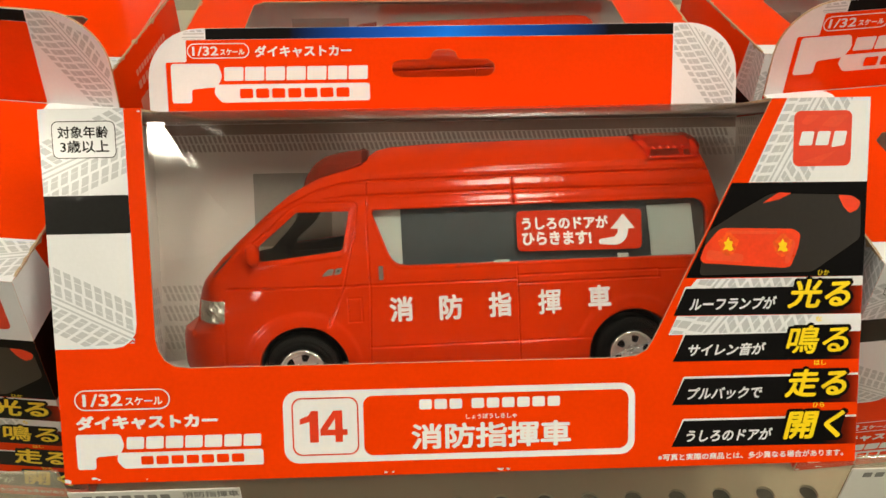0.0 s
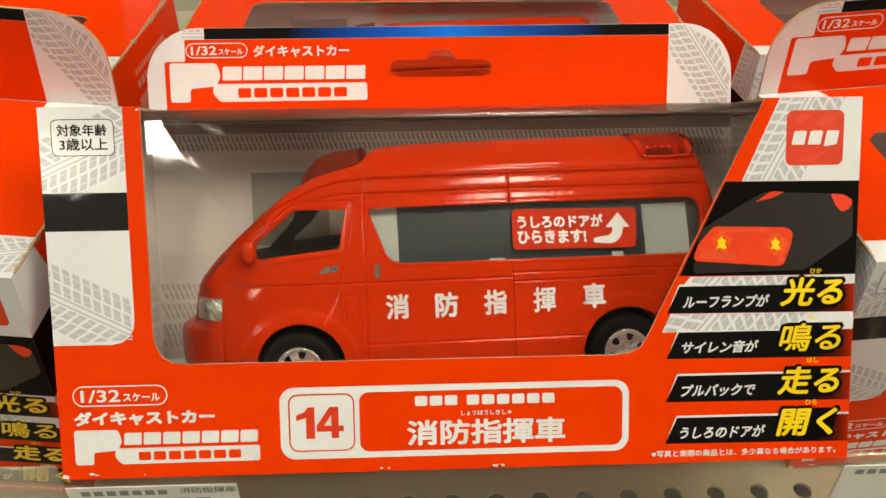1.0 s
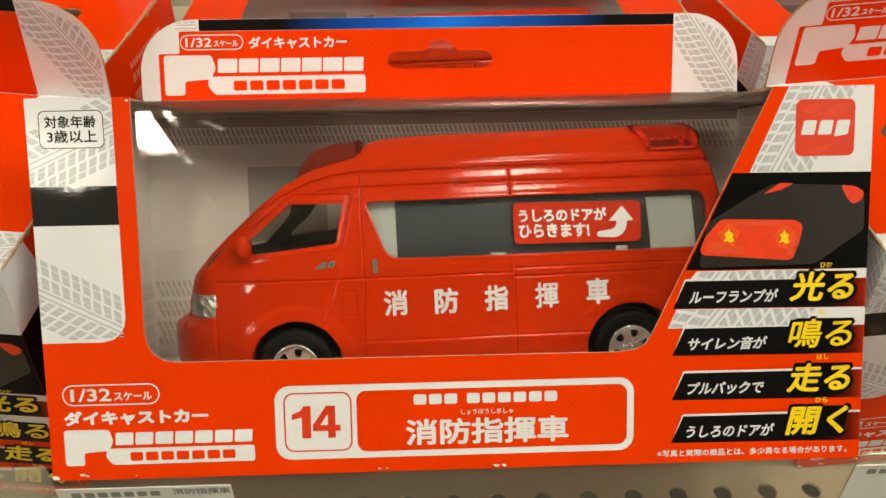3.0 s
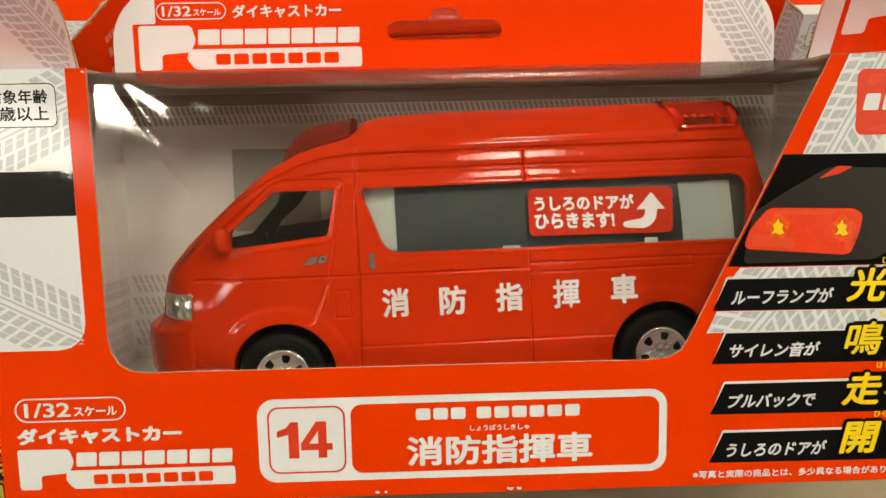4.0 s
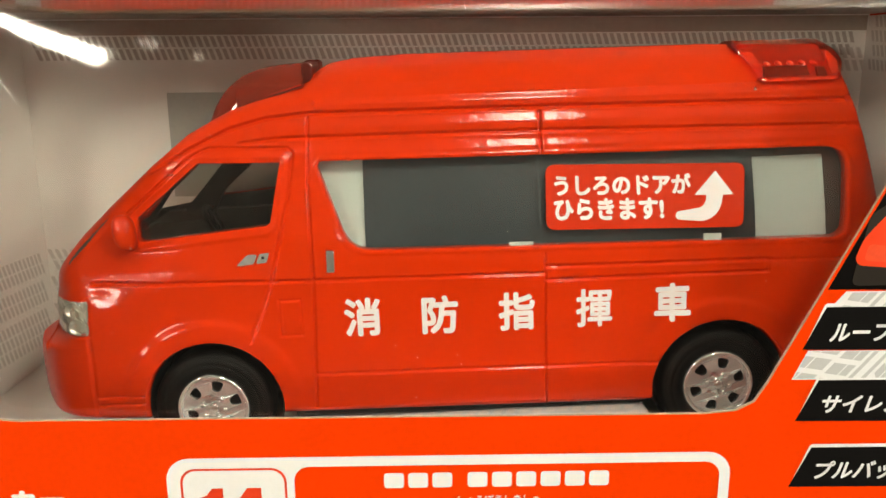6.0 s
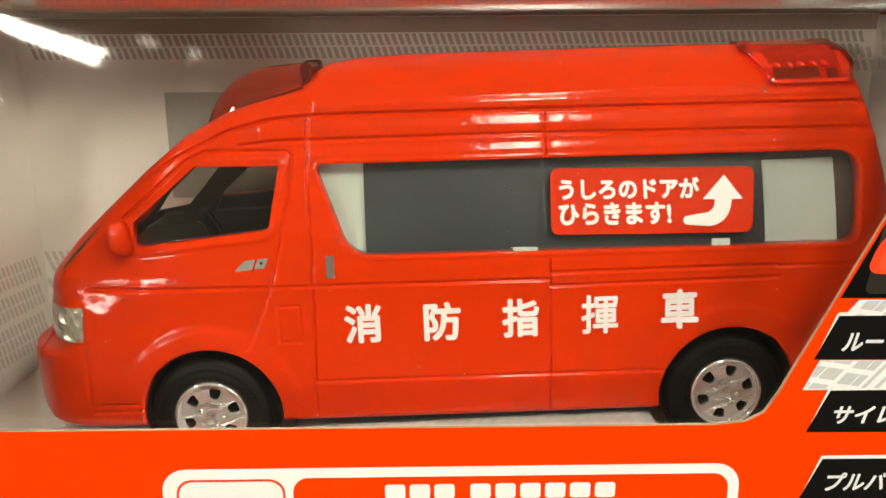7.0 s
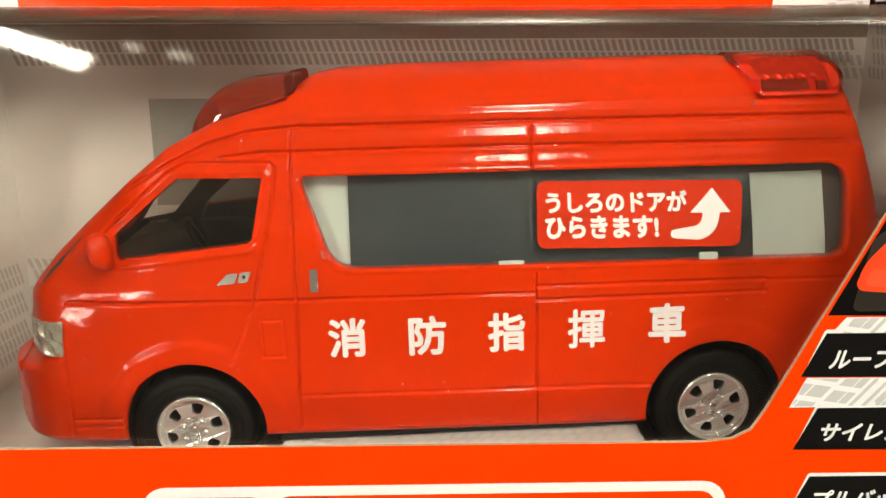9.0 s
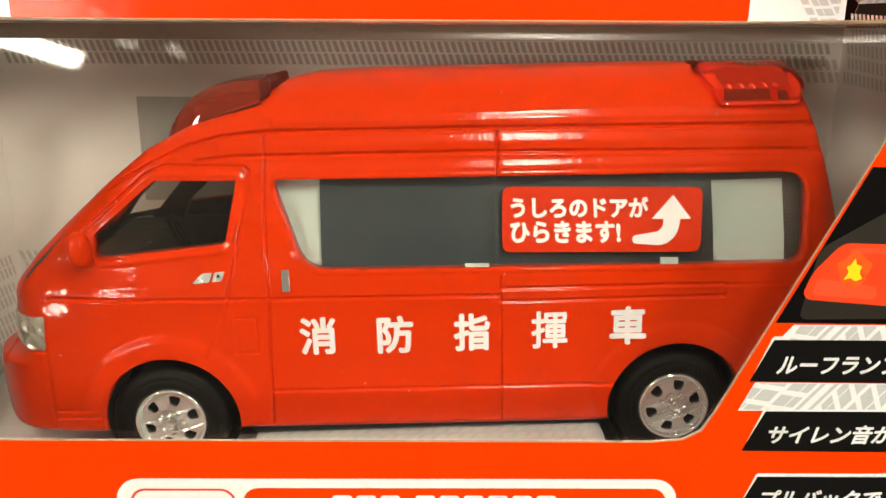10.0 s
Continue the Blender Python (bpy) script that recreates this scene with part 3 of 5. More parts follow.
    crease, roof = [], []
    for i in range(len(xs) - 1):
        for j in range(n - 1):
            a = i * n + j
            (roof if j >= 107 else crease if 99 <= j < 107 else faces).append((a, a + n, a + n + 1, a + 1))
    for name, quads, mat, words in (("window_film", faces, FILM, "clear bent plastic window"), ("film_crease", crease, FILM_CREASE_TONED, "bend of the window, darkened by its tint and weakened reflections"), ("film_top", roof, FILM_TOP, "wavy clear plastic over the top")):
        film = bpy.data.meshes.new(name)
        film.from_pydata(verts, [], quads)
        bm = bmesh.new()
        bm.from_mesh(film)
        bmesh.ops.delete(bm, geom=[v for v in bm.verts if not v.link_faces], context="VERTS")
        bm.to_mesh(film)
        bm.free()
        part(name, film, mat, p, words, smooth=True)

    rng = np.random.default_rng(7)
    specks = []
    for x, z, r in zip(rng.uniform(-76, 80, 70), rng.uniform(33, 92, 70), rng.uniform(0.03, 0.1, 70)):
        if x < 52 + (z - 33) * 0.47:
            specks.append([(x + r * rng.uniform(0.5, 1.3) * math.cos(k), z + r * rng.uniform(0.5, 1.3) * math.sin(k)) for k in np.arange(0, 6.2, 1.05)])
    tagged(part("dust", at(flats(specks), front(0.6, 0.0)), DUST, p, "specks of pale dust"), kind="stuff")

    # printing on the front
    f = lambda lift: front(0, lift)
    part("white_field", at(flats([[(XL, 37.2), (-89.5, 37.2), (-87, 37.7), (-84.9, 39.2), (-83.7, 41.2), (-83.3, 43.5), (-83.3, HIGH), (XL, HIGH)]]), f(0.04)), WHITE, p)
    part("white_field", at(flats([[(79.9, 78), (XR, 77.7), (XR, HIGH), (89.6, HIGH)]]), f(0.04)), WHITE, p)
    part("black_band", at(flats([[(XL, 67.8), (-83.3, 67.8), (-83.3, 77.8), (XL, 77.8)]]), f(0.08)), BLACK_GLOSS, p, "glossy black band")
    parts("track_print", [at(tyre_track([(XL, 37.6), (-84, 38.5), (-83.4, 67.6), (XL, 67.6)], (-93.5, 45), -27, 1.25), f(0.08)),
                         at(tyre_track([(XL, 78), (-83.4, 78), (-83.4, HIGH), (XL, HIGH)], (-92, 88.5), 24, 1.25), f(0.06)),
                         at(tyre_track([(80.4, 78.2), (XR, 78), (XR, HIGH), (89.9, HIGH)], (90.5, 86), 62, 1.3), f(0.08)),
                         at(tyre_track([(66, 49.7), (111.8, 49.7), (111.8, 52.1), (67.4, 52.1)], (72, 50), 50, 1.5, 160, 7), f(0.14)),
                         at(tyre_track([(59.2, 37.3), (111.8, 37.4), (111.8, 41.6), (61.2, 42.1)], (72, 40), 50, 1.5, 160, 7), f(0.14))], GREY, p, "pale grey printed tyre tracks")
    part("age_plate", at(flats([rrect(-101.8, 87.4, -85.6, 96.9, 1.6)]), f(0.1)), WHITE, p)
    part("age_mark", [at(plate([rrect(-101.8, 87.4, -85.6, 96.9, 1.6), rrect(-101.6, 87.6, -85.8, 96.7, 1.45)]), f(0.14)),
                      at(text("対象年齢", (-100.3, 92.5, -87.4, 95.6), 0.02), f(0.14)), at(text("3歳以上", (-99.8, 88.8, -87.4, 92.0), 0.02), f(0.14))], BLACK, p)
    scale_pill(p, f, -101, 20.3, -75.7, 26.0)
    part("kind_lettering", at(text("ダイキャストカー", (-101, 14.9, -63.3, 18.9), 0.058), f(0.05)), WHITE, p)
    sign_block(p, f, -101.3, 4.0, 1.0, ORANGE)
    # number badge and name
    part("name_frame", [at(plate([rrect(-45.8, 4.0, 50.0, 24.2, 4.0), rrect(-24.2, 5.7, 48.2, 22.4, 2.6)]), f(0.05))], WHITE, p)
    part("badge_ring", at(plate([rrect(-43.5, 6.1, -25.5, 22.3, 2.6), rrect(-43.1, 6.5, -25.9, 21.9, 2.3)]), f(0.1)), DEEP_RED, p)
    one = [(-36.4, 9.8), (-36.4, 18.6), (-38.2, 18.6), (-39.2, 17.3), (-41.4, 16.4), (-41.4, 14.9), (-38.8, 15.6), (-38.8, 9.8)]
    four = [(-31.9, 9.8), (-29.9, 9.8), (-29.9, 11.7), (-28.6, 11.7), (-28.6, 13.3), (-29.9, 13.3), (-29.9, 18.6), (-32.3, 18.6), (-35.9, 13.4), (-35.9, 11.7), (-31.9, 11.7)]
    part("badge_digit", at(plate([one]), f(0.1)), DEEP_RED, p, "red digit one")
    part("badge_digit", at(plate([four, [(-31.9, 13.3), (-31.9, 16.3), (-34.0, 13.3)]]), f(0.1)), DEEP_RED, p, "red digit four")
    for x in [-9 + 4.1 * i for i in range(3)] + [5.2 + 4.15 * i for i in range(6)]:
        part("name_bar", at(flats([rrect(x, 18.2, x + 3.4, 21.0, 0.5, 2)]), f(0.05)), WHITE, p)
    part("name_lettering", [at(text("消防指揮車", (-11.3, 7.0, 32.4, 14.2), 0.03), f(0.05)), at(text("しょうぼうしきしゃ", (3.6, 15.2, 17.5, 16.6), 0.02), f(0.05))], WHITE, p)
    # picture field and slogans
    part("picture_ground", at(flats([[(75.4, 78), (XR, 77.7), (XR, 52.2), (63.4, 52.6)]]), f(0.04)), BLACK, p)
    part("picture_roof", at(flats([rounded([(86, 75), (108, 74.2), (110.5, 72.5), (110.8, 62.5), (98, 53.6), (67, 53.2), (69, 65), (77, 70)], 1.5)]), f(0.08)), BROWN, p)
    part("picture_shade", at(flats([[(111, 62), (111, 53), (98.6, 53.4)]]), f(0.1)), BLACK, p)
    parts("picture_lamp", [at(flats([rounded([(72.5, 66), (92.5, 65.4), (94.4, 64), (93.8, 60), (92, 55.3), (90.5, 54.8), (68, 56.6), (67.2, 57.6), (68.2, 61)], 1.6)]), f(0.12)),
                          at(flats([rounded([(83.6, 72.3), (88, 75.2), (91.6, 75), (88.4, 73.4)], 0.6), rounded([(104.2, 74.3), (108, 74), (110.5, 72.4), (109.8, 70.3), (107.6, 69.2), (105.8, 71)], 0.8)]), f(0.12))], LAMP_RED, p)
    parts("picture_gleam", [at(flats([rounded(q, 0.9)]), f(0.14)) for q in ([(68.6, 57.4), (79, 56.6), (79, 58.8), (69.2, 60.2)], [(90.2, 56), (91.6, 56), (93.2, 61.4), (92.2, 62.8), (91, 62)], [(73.6, 64.4), (88, 64.0), (88, 64.9), (74.4, 65.3)])], GLEAM, p)
    for x, z in ((74.8, 61.6), (89.6, 61.0)):
        part("picture_halo", at(flats([[(x + 2.6 * math.cos(a) * (1 + 0.15 * math.sin(5 * a)), z + 2.9 * math.sin(a) * (1 + 0.12 * math.cos(4 * a))) for a in np.arange(0, 6.28, 0.35)]]), f(0.15)), HALO, p)
        part("picture_glow", at(flats([rounded([(x - 1.5, z - 1.7), (x - 0.4, z - 1.3), (x + 0.3, z - 1.9), (x + 1.5, z - 1.5), (x + 0.9, z - 0.5), (x + 1.2, z + 0.6), (x + 0.3, z + 0.9), (x, z + 2.0), (x - 0.6, z + 0.8), (x - 1.3, z + 0.5), (x - 0.8, z - 0.4)], 0.3)]), f(0.16)), YELLOW, p)
    parts("white_stripe", [at(flats([[(64.2, 49.6), (XR, 49.4), (XR, 52.2), (66.4, 52.3)]]), f(0.1)), at(flats([[(58.9, 37.1), (XR, 37.2), (XR, 41.8), (61.2, 42.2)]]), f(0.1))], WHITE, p)
    for z, slogan, kanji, ruby, tw in ((42.2, "ルーフランプが", "光る", "ひか", 88.4), (29.5, "サイレン音が", "鳴る", "な", 85.8), (17.3, "プルバックで", "走る", "はし", 85.2), (5.4, "うしろのドアが", "開く", "ひら", 88.4)):
        part("slogan_edge", at(flats([[(63.0, z + 7.4), (63.5, z + 8.1), (XR - 0.2, z + 8.0), (XR - 0.2, z + 7.4)], [(60.4, z + 0.4), (60.9, z + 0.4), (63.9, z + 7.9), (63.2, z + 7.9)]]), f(0.12)), WHITE, p)
        part("slogan_band", at(flats([[(60.2, z + 0.2), (XR - 0.2, z - 0.3), (XR - 0.2, z + 7.4), (63.5, z + 7.5)]]), f(0.16)), BAND_FADE, p, "black band fading to dark red")
        part("slogan_lettering", at(text(slogan, (64.4, z + 1.5, tw, z + 5.0), 0.03, 0.25), f(0.22)), WHITE, p)
        part("slogan_shadow", [at(text(kanji, (90.4, z + 0.7, 109.6, z + 10.2), 0.07, 0.2), f(0.22)), at(flats([[(90.9, z + 0.8), (107, z + 0.8), (109, z + 9.4), (93.4, z + 9.6)]]), f(0.2))], BLACK, p)
        part("slogan_word", [at(text(kanji, (91.3, z + 1.5, 108.6, z + 9.4), 0.018 if kanji == "鳴る" else 0.03, 0.2), f(0.3)), at(text(ruby, (99.3, z + 10.4, 102.6 if len(ruby) > 1 else 101, z + 11.9), 0.02), f(0.3))], YELLOW, p)
    part("notice_lettering", at(text("※写真と実際の商品とは、多少異なる場合があります。", (56.5, 1.7, 108.6, 3.6), 0.02), f(0.05)), WHITE, p)
    part("maker_square", at(flats([rrect(91.6, 82.0, 107.2, 96.6, 1.8)]), f(0.12)), DEEP_RED, p, "red rounded maker's square")
    sweeps = ([(94.0, 83.2), (98.6, 82.6), (103.4, 86.2), (98.4, 84.6)], [(98.8, 92.6), (103.2, 92.2), (106.6, 95.6), (101.6, 95.2)], [(93.4, 93.4), (95.4, 92.8), (98.8, 95.4), (95.0, 95.6)])
    parts("maker_sweep", [at(flats([rounded(q, 0.9)]), f(0.14)) for q in sweeps], MAKER_PALE, p, "paler orange sweep")
    for i in range(3):
        part("maker_bar", at(flats([rounded([(93 + 4.4 * i, 87.5 - 0.6 * (i == 2)), (96.6 + 4.4 * i, 87.5), (97.2 + 4.4 * i, 91.2), (93.8 + 4.4 * i, 91.2)], 0.5)]), f(0.16)), WHITE, p)
    # wear along the lower edge: chips that bare the white paper
    random.seed(4)
    chips = []
    for cx, cz, s in ((-104.2, 0.8, 1.5), (-97, 1.4, 0.8), (-95.8, 1.1, 0.5), (-83, 0.9, 0.35), (-18.6, 0.9, 0.6), (-16.5, 0.8, 0.5), (13, 0.7, 1.2), (15, 0.8, 0.8), (-79.4, 99.2, 0.5)):
        k = 8
        chips.append([(max(XL, cx + s * random.uniform(0.5, 1.2) * math.cos(6.283 * i / k)), max(0, cz + 0.6 * s * random.uniform(0.4, 1.1) * math.sin(6.283 * i / k))) for i in range(k)])
    parts("worn_chip", [at(flats([c]), f(0.09)) for c in chips], WHITE, p, "chip that bares white paper")

    # hanging tab printing
    h = lambda lift: front(DEEP, lift)
    tab = [(-98, HIGH), (86.7, HIGH), (87.2, 129.4), (-90.6, 129.4), (-90.6, 121.6), (-98.1, 121.6)]
    slot_clear = [(x, z) for x, z in slot]
    part("tab_field", at(plate([rounded(tab, 0.8), slot_clear]), h(0.04)), ORANGE, p)
    part("tab_band", at(flats([[(-83.4, 129.5), (87.2, 129.5), (87.2, 133.4), (-83.4, 133.4)]]), h(0.06)), BLUE_FADE, p, "black band fading to blue")
    parts("tab_track", [at(tyre_track([(87.6, 100.2), (109, 100.2), (110.4, 114), (106, 126), (93, 133), (87.6, 133)], (103, 118.5), -57, 1.25, 160, 4), h(0.05)),
                       at(tyre_track([(-92, 129.6), (-84, 129.6), (-84, 133.2), (-91, 132.5)], (-88, 131), 0, 1.1), h(0.05))], GREY, p)
    scale_pill(p, h, -90.3, 122.8, -67.9, 128.2)
    part("kind_lettering", at(text("ダイキャストカー", (-66, 123.0, -31, 127.2), 0.035), h(0.08)), WHITE, p)
    w0 = lambda lift: h(lift + 0.04)
    sign_block(p, w0, -96.4, 107.0, 1.44, ORANGE)
    # printing on the sides and the top
    parts("side_white", [at(flats([q]), right_side(XR, 0.05)) for q in ([(0, 78), (21, 78), (14, HIGH), (0, HIGH)], [(0, 37), (15, 37), (18, 52), (0, 52)])], WHITE, p)
    parts("side_white", [at(flats([q]), left_side(XL, 0.05)) for q in ([(-18, 37), (0, 37), (0, 67.8), (-18, 67.8)], [(-18, 77.8), (0, 77.8), (0, HIGH), (-14, HIGH)])], WHITE, p)
    parts("side_black", [at(flats([[(0, 52), (18, 52), (21, 78), (0, 78)]]), right_side(XR, 0.05)), at(flats([[(-18, 67.8), (0, 67.8), (0, 77.8), (-18, 77.8)]]), left_side(XL, 0.05))], BLACK, p)
    parts("side_track", [at(tyre_track([(0, 37), (15, 37), (17, 51), (0, 51)], (8, 45), 60, 1.2), right_side(XR, 0.09)), at(tyre_track([(-16, 78), (0, 78), (0, HIGH), (-13, HIGH)], (-8, 88), 80, 1.2), left_side(XL, 0.09))], GREY, p)
    sign_block(p, lambda lift: right_side(XR, lift), 24, 66, 1.2, ORANGE, SIDE_PRINT)
    for row, (z, n, wide) in enumerate(((81.5, 9, 3.4), (87.2, 12, 2.6))):
        for i in range(n):
            part("side_bar", at(flats([rrect(26 + i * wide * 1.3, z, 26 + i * wide * 1.3 + wide, z + wide, 0.5, 2)]), right_side(XR, 0.06)), SIDE_PRINT, p)
    # rubbed edges that bare the brown board, along the top and the sides
    rub = np.random.default_rng(11)
    for x, inward in ((XR, -1), (XL, 1)):
        ys = np.linspace(2, DEEP - 1, 60)
        depth = 0.35 + 0.5 * rub.random(60) + 1.1 * (rub.random(60) > 0.9)
        strip = [(x, y) for y in ys] + [(x + inward * d, y) for y, d in zip(ys[::-1], depth[::-1])]
        part("worn_edge", at(plate([strip]), Matrix.Translation((0, 0, HIGH + 0.1))), BOARD, p, "rubbed edge of bare brown board")
        drop = [(y if inward < 0 else -y, HIGH) for y in ys] + [(y if inward < 0 else -y, HIGH - d) for y, d in zip(ys[::-1], depth)]
        part("worn_edge", at(plate([drop]), right_side(x, 0.1) if inward < 0 else left_side(x, 0.1)), BOARD, p, "rubbed edge of bare brown board")
    parts("top_white", [at(flats([q]), Matrix.Translation((0, 0, HIGH + 0.05))) for q in ([(84, 0), (XR, 0), (XR, 17), (91, 17), (86, 12)], rounded([(87, 81), (XR, 81), (XR, DEEP), (87, DEEP)], 2), [(XL, 0), (-83, 0), (-83, 7), (XL, 9)], rounded([(XL, 79), (-84, 79), (-81, 84), (-84, DEEP), (XL, DEEP)], 1.5))], WHITE, p)
    part("top_track", at(tyre_track([(85, 1), (XR, 1), (XR, 16), (91, 16)], (100, 8), 15, 1.25), Matrix.Translation((0, 0, HIGH + 0.08))), GREY, p)
    return p


front_box = package(TIP.copy(), "orange and white boxed toy van, leaning back on the clear lip")


# ------------------------------------------------------------------ the toy van, in millimetres: u from the front hub to the rear, v inwards from its side, w up
WIDE, HUB_W, WHEEL_BASE, WHEEL_W = 58.0, 10.3, 98.0, 9.0
TOP_LINE = ((-39.8, 17), (-39.5, 19.5), (-38.3, 21.8), (-35.5, 23.6), (-33.0, 24.8), (-32.4, 27.5), (-31.9, 30.5), (-30.6, 34), (-28.6, 37.4), (-23.2, 43.5), (-18, 48.4), (-9.6, 55.7), (-2, 61.6), (6, 65.6), (14, 68.4), (19, 69.9), (21.5, 71.6), (24.2, 73.4), (28.6, 74.2), (40, 74.6), (100, 74.3), (114, 73.7), (119.5, 72.5), (122.4, 70), (124.6, 64), (127.0, 56), (129.2, 47), (131, 38), (132.4, 28), (132.8, 18))
LOW_LINE = ((-39.8, 15.5), (-39.2, 12.6), (-37.6, 10.8), (-34.4, 9.4), (-32, 8.3), (-20, 7.8), (20, 7.7), (84, 6.8), (120, 8), (129, 9), (132, 11), (132.8, 15))


def line_at(pts, u):
    a = np.array(pts)
    return np.interp(u, a[:, 0], a[:, 1])


def tumble(w):
    """How far the side leans in at height w."""
    return np.interp(w, (0, 9, 14, 24, 34, 37, 43, 56, 64, 67, 69.5, 72.5, 75, 80), (1.5, 0.5, 0.1, 0.0, 0.15, 0.5, 1.7, 5.6, 8.0, 9.0, 10.9, 13.9, 17.2, 25))


def ends(u):
    """How far the side draws in towards the nose and the tail."""
    s = np.clip((-22.5 - u) / 17.4, 0, 0.999)
    e = np.clip((u - 121.0) / 11.9, 0, 0.999)
    return 27 * (1 - np.sqrt(1 - s ** 2.3)) + 14 * (1 - np.sqrt(1 - e ** 2.2)) + 0.00013 * (u - 45.0) ** 2 * 0.5


def near_segment(u, w, a, b):
    (x0, y0), (x1, y1) = a, b
    t = np.clip(((u - x0) * (x1 - x0) + (w - y0) * (y1 - y0)) / ((x1 - x0) ** 2 + (y1 - y0) ** 2), 0, 1)
    return np.hypot(u - x0 - t * (x1 - x0), w - y0 - t * (y1 - y0))


def groove(u, w, pts, depth=0.38, half=0.23):
    d = np.full(np.shape(u), 1e3)
    for a, b in zip(pts[:-1], pts[1:]):
        d = np.minimum(d, near_segment(u, w, a, b))
    return 1.5 * depth * np.exp(-(d / half) ** 2) - 0.16 * depth * np.exp(-((d - 2.3 * half) / (0.8 * half)) ** 2)


CAB_WINDOW = [(0.0, 56.3), (15.3, 55.9), (13.2, 45.2), (12.3, 44.5), (-10.7, 42.5), (-11.4, 43.1), (-11.6, 46.8)]
SIDE_WINDOW = [(22.8, 55.9), (118.6, 54.8), (121.2, 53.9), (122.4, 51.4), (121.2, 39.2), (119.6, 38.0), (31.0, 39.4), (28.6, 40.0), (26.8, 42.0), (22.1, 54.9)]
DOOR = [(8.0, 22.8), (12.6, 33.0), (16.8, 50.5), (17.7, 57.4), (16.8, 58.4), (2.0, 58.9), (-1.5, 57.4), (-13.6, 47.5)]


def relief(u, w):
    """Panel joints (inwards), ribs and wheel-arch flares (outwards)."""
    d = groove(u, w, [(-20.8, 35.1), (14, 34.4), (63.6, 33.8)], 0.4)
    d += groove(u, w, [(64.2, 35.0), (106, 34.6)], 0.4) + groove(u, w, [(64.2, 32.5), (106, 32.3)], 0.4) + groove(u, w, [(106, 32.3), (106, 34.6)], 0.25)
    d += groove(u, w, [(106, 34.4), (131, 34.0)], 0.25)
    d += groove(u, w, DOOR, 0.32)
    d += groove(u, w, [(19.5, 9), (20.7, 33), (20.4, 52), (20.8, 63.8)], 0.38, 0.2)
    d += groove(u, w, [(64, 7.5), (64.0, 37.4)], 0.32, 0.17) + groove(u, w, [(64.1, 55.6), (64.2, 63.4)], 0.45, 0.22)
    d += groove(u, w, [(-9, 54.9), (-2, 58.6), (6, 62.2), (13, 63.9), (21, 64.5), (60, 64.2), (128, 63.2)], 0.5, 0.27)
    d += groove(u, w, [(8, 59.6), (15, 60.2), (60, 59.9), (127, 58.5)], 0.35, 0.27)
    d += groove(u, w, [(20, 15.8), (86, 15.1)], 0.25, 0.25)
    d += groove(u, w, [(13.9, 23.8), (17.9, 23.8), (17.9, 30.7), (13.9, 30.7), (13.9, 23.8)], 0.2, 0.22)
    d += groove(u, w, [(-22.8, 7), (-22.3, 32)], 0.35)
    d += groove(u, w, [(-22, 11.0), (-13.4, 11.2)], 0.25) + groove(u, w, [(-22, 12.6), (-13.4, 12.7)], 0.25)
    d += groove(u, w, [(-41, 25.1), (-22.5, 25.1)], 0.35)
    # the wing rounds off towards the nose
    s = np.clip((-7.0 - u) / 12.0, 0, 1)
    d += 0.0028 * np.clip(-10.0 - u, 0, 14) ** 2 + s * s * (3 - 2 * s) * 0.012 * np.clip(w - 25.0, 0, 9) ** 2
    s = np.clip((-3.0 - u) / 9.0, 0, 1)
    d += s * s * (3 - 2 * s) * 0.09 * np.clip(w - 34.0, 0, 8)
    d += 6.2 * np.clip((-22.5 - u) / 9.5, 0, 1.7) ** 2 * np.clip((w - 22.6) / 2.0, 0, 1) * np.clip((39.5 - w) / 6.0, 0, 1)
    # raised ribs between the roof joints, and soft steps under them
    d -= 0.35 * np.exp(-((w - (62.0 - 0.008 * u)) / 1.5) ** 2) * (u > 12) + 0.25 * np.exp(-((w - (57.4 - 0.006 * u)) / 1.0) ** 2) * (u > 18)
    d -= 0.25 * np.exp(-((w - (66.2 - 0.008 * u)) / 0.8) ** 2) * (u > 22)
    # door window surround
    edge = np.full(np.shape(u), 1e3)
    for a, b in zip(CAB_WINDOW, CAB_WINDOW[1:] + CAB_WINDOW[:1]):
        edge = np.minimum(edge, near_segment(u, w, a, b))
    d -= 0.3 * np.exp(-((edge - 1.1) / 0.55) ** 2)
    edge = np.full(np.shape(u), 1e3)
    for a, b in zip(SIDE_WINDOW, SIDE_WINDOW[1:] + SIDE_WINDOW[:1]):
        edge = np.minimum(edge, near_segment(u, w, a, b))
    d -= 0.22 * np.exp(-((edge - 0.4) / 0.4) ** 2)
    for hub in (0.0, WHEEL_BASE):
        r = np.hypot(u - hub, (w - HUB_W + 0.4))
        up = np.clip((w - 9) / 8, 0, 1)
        d -= 0.55 * up * (1 / (1 + np.exp((r - 17.2) / 0.35))) * np.clip((r - 11) / 3, 0.4, 1)
    return d


def side_v(u, w):
    u, w = np.asarray(u, float), np.asarray(w, float)
    return ends(u) + tumble(w) + relief(u, w)


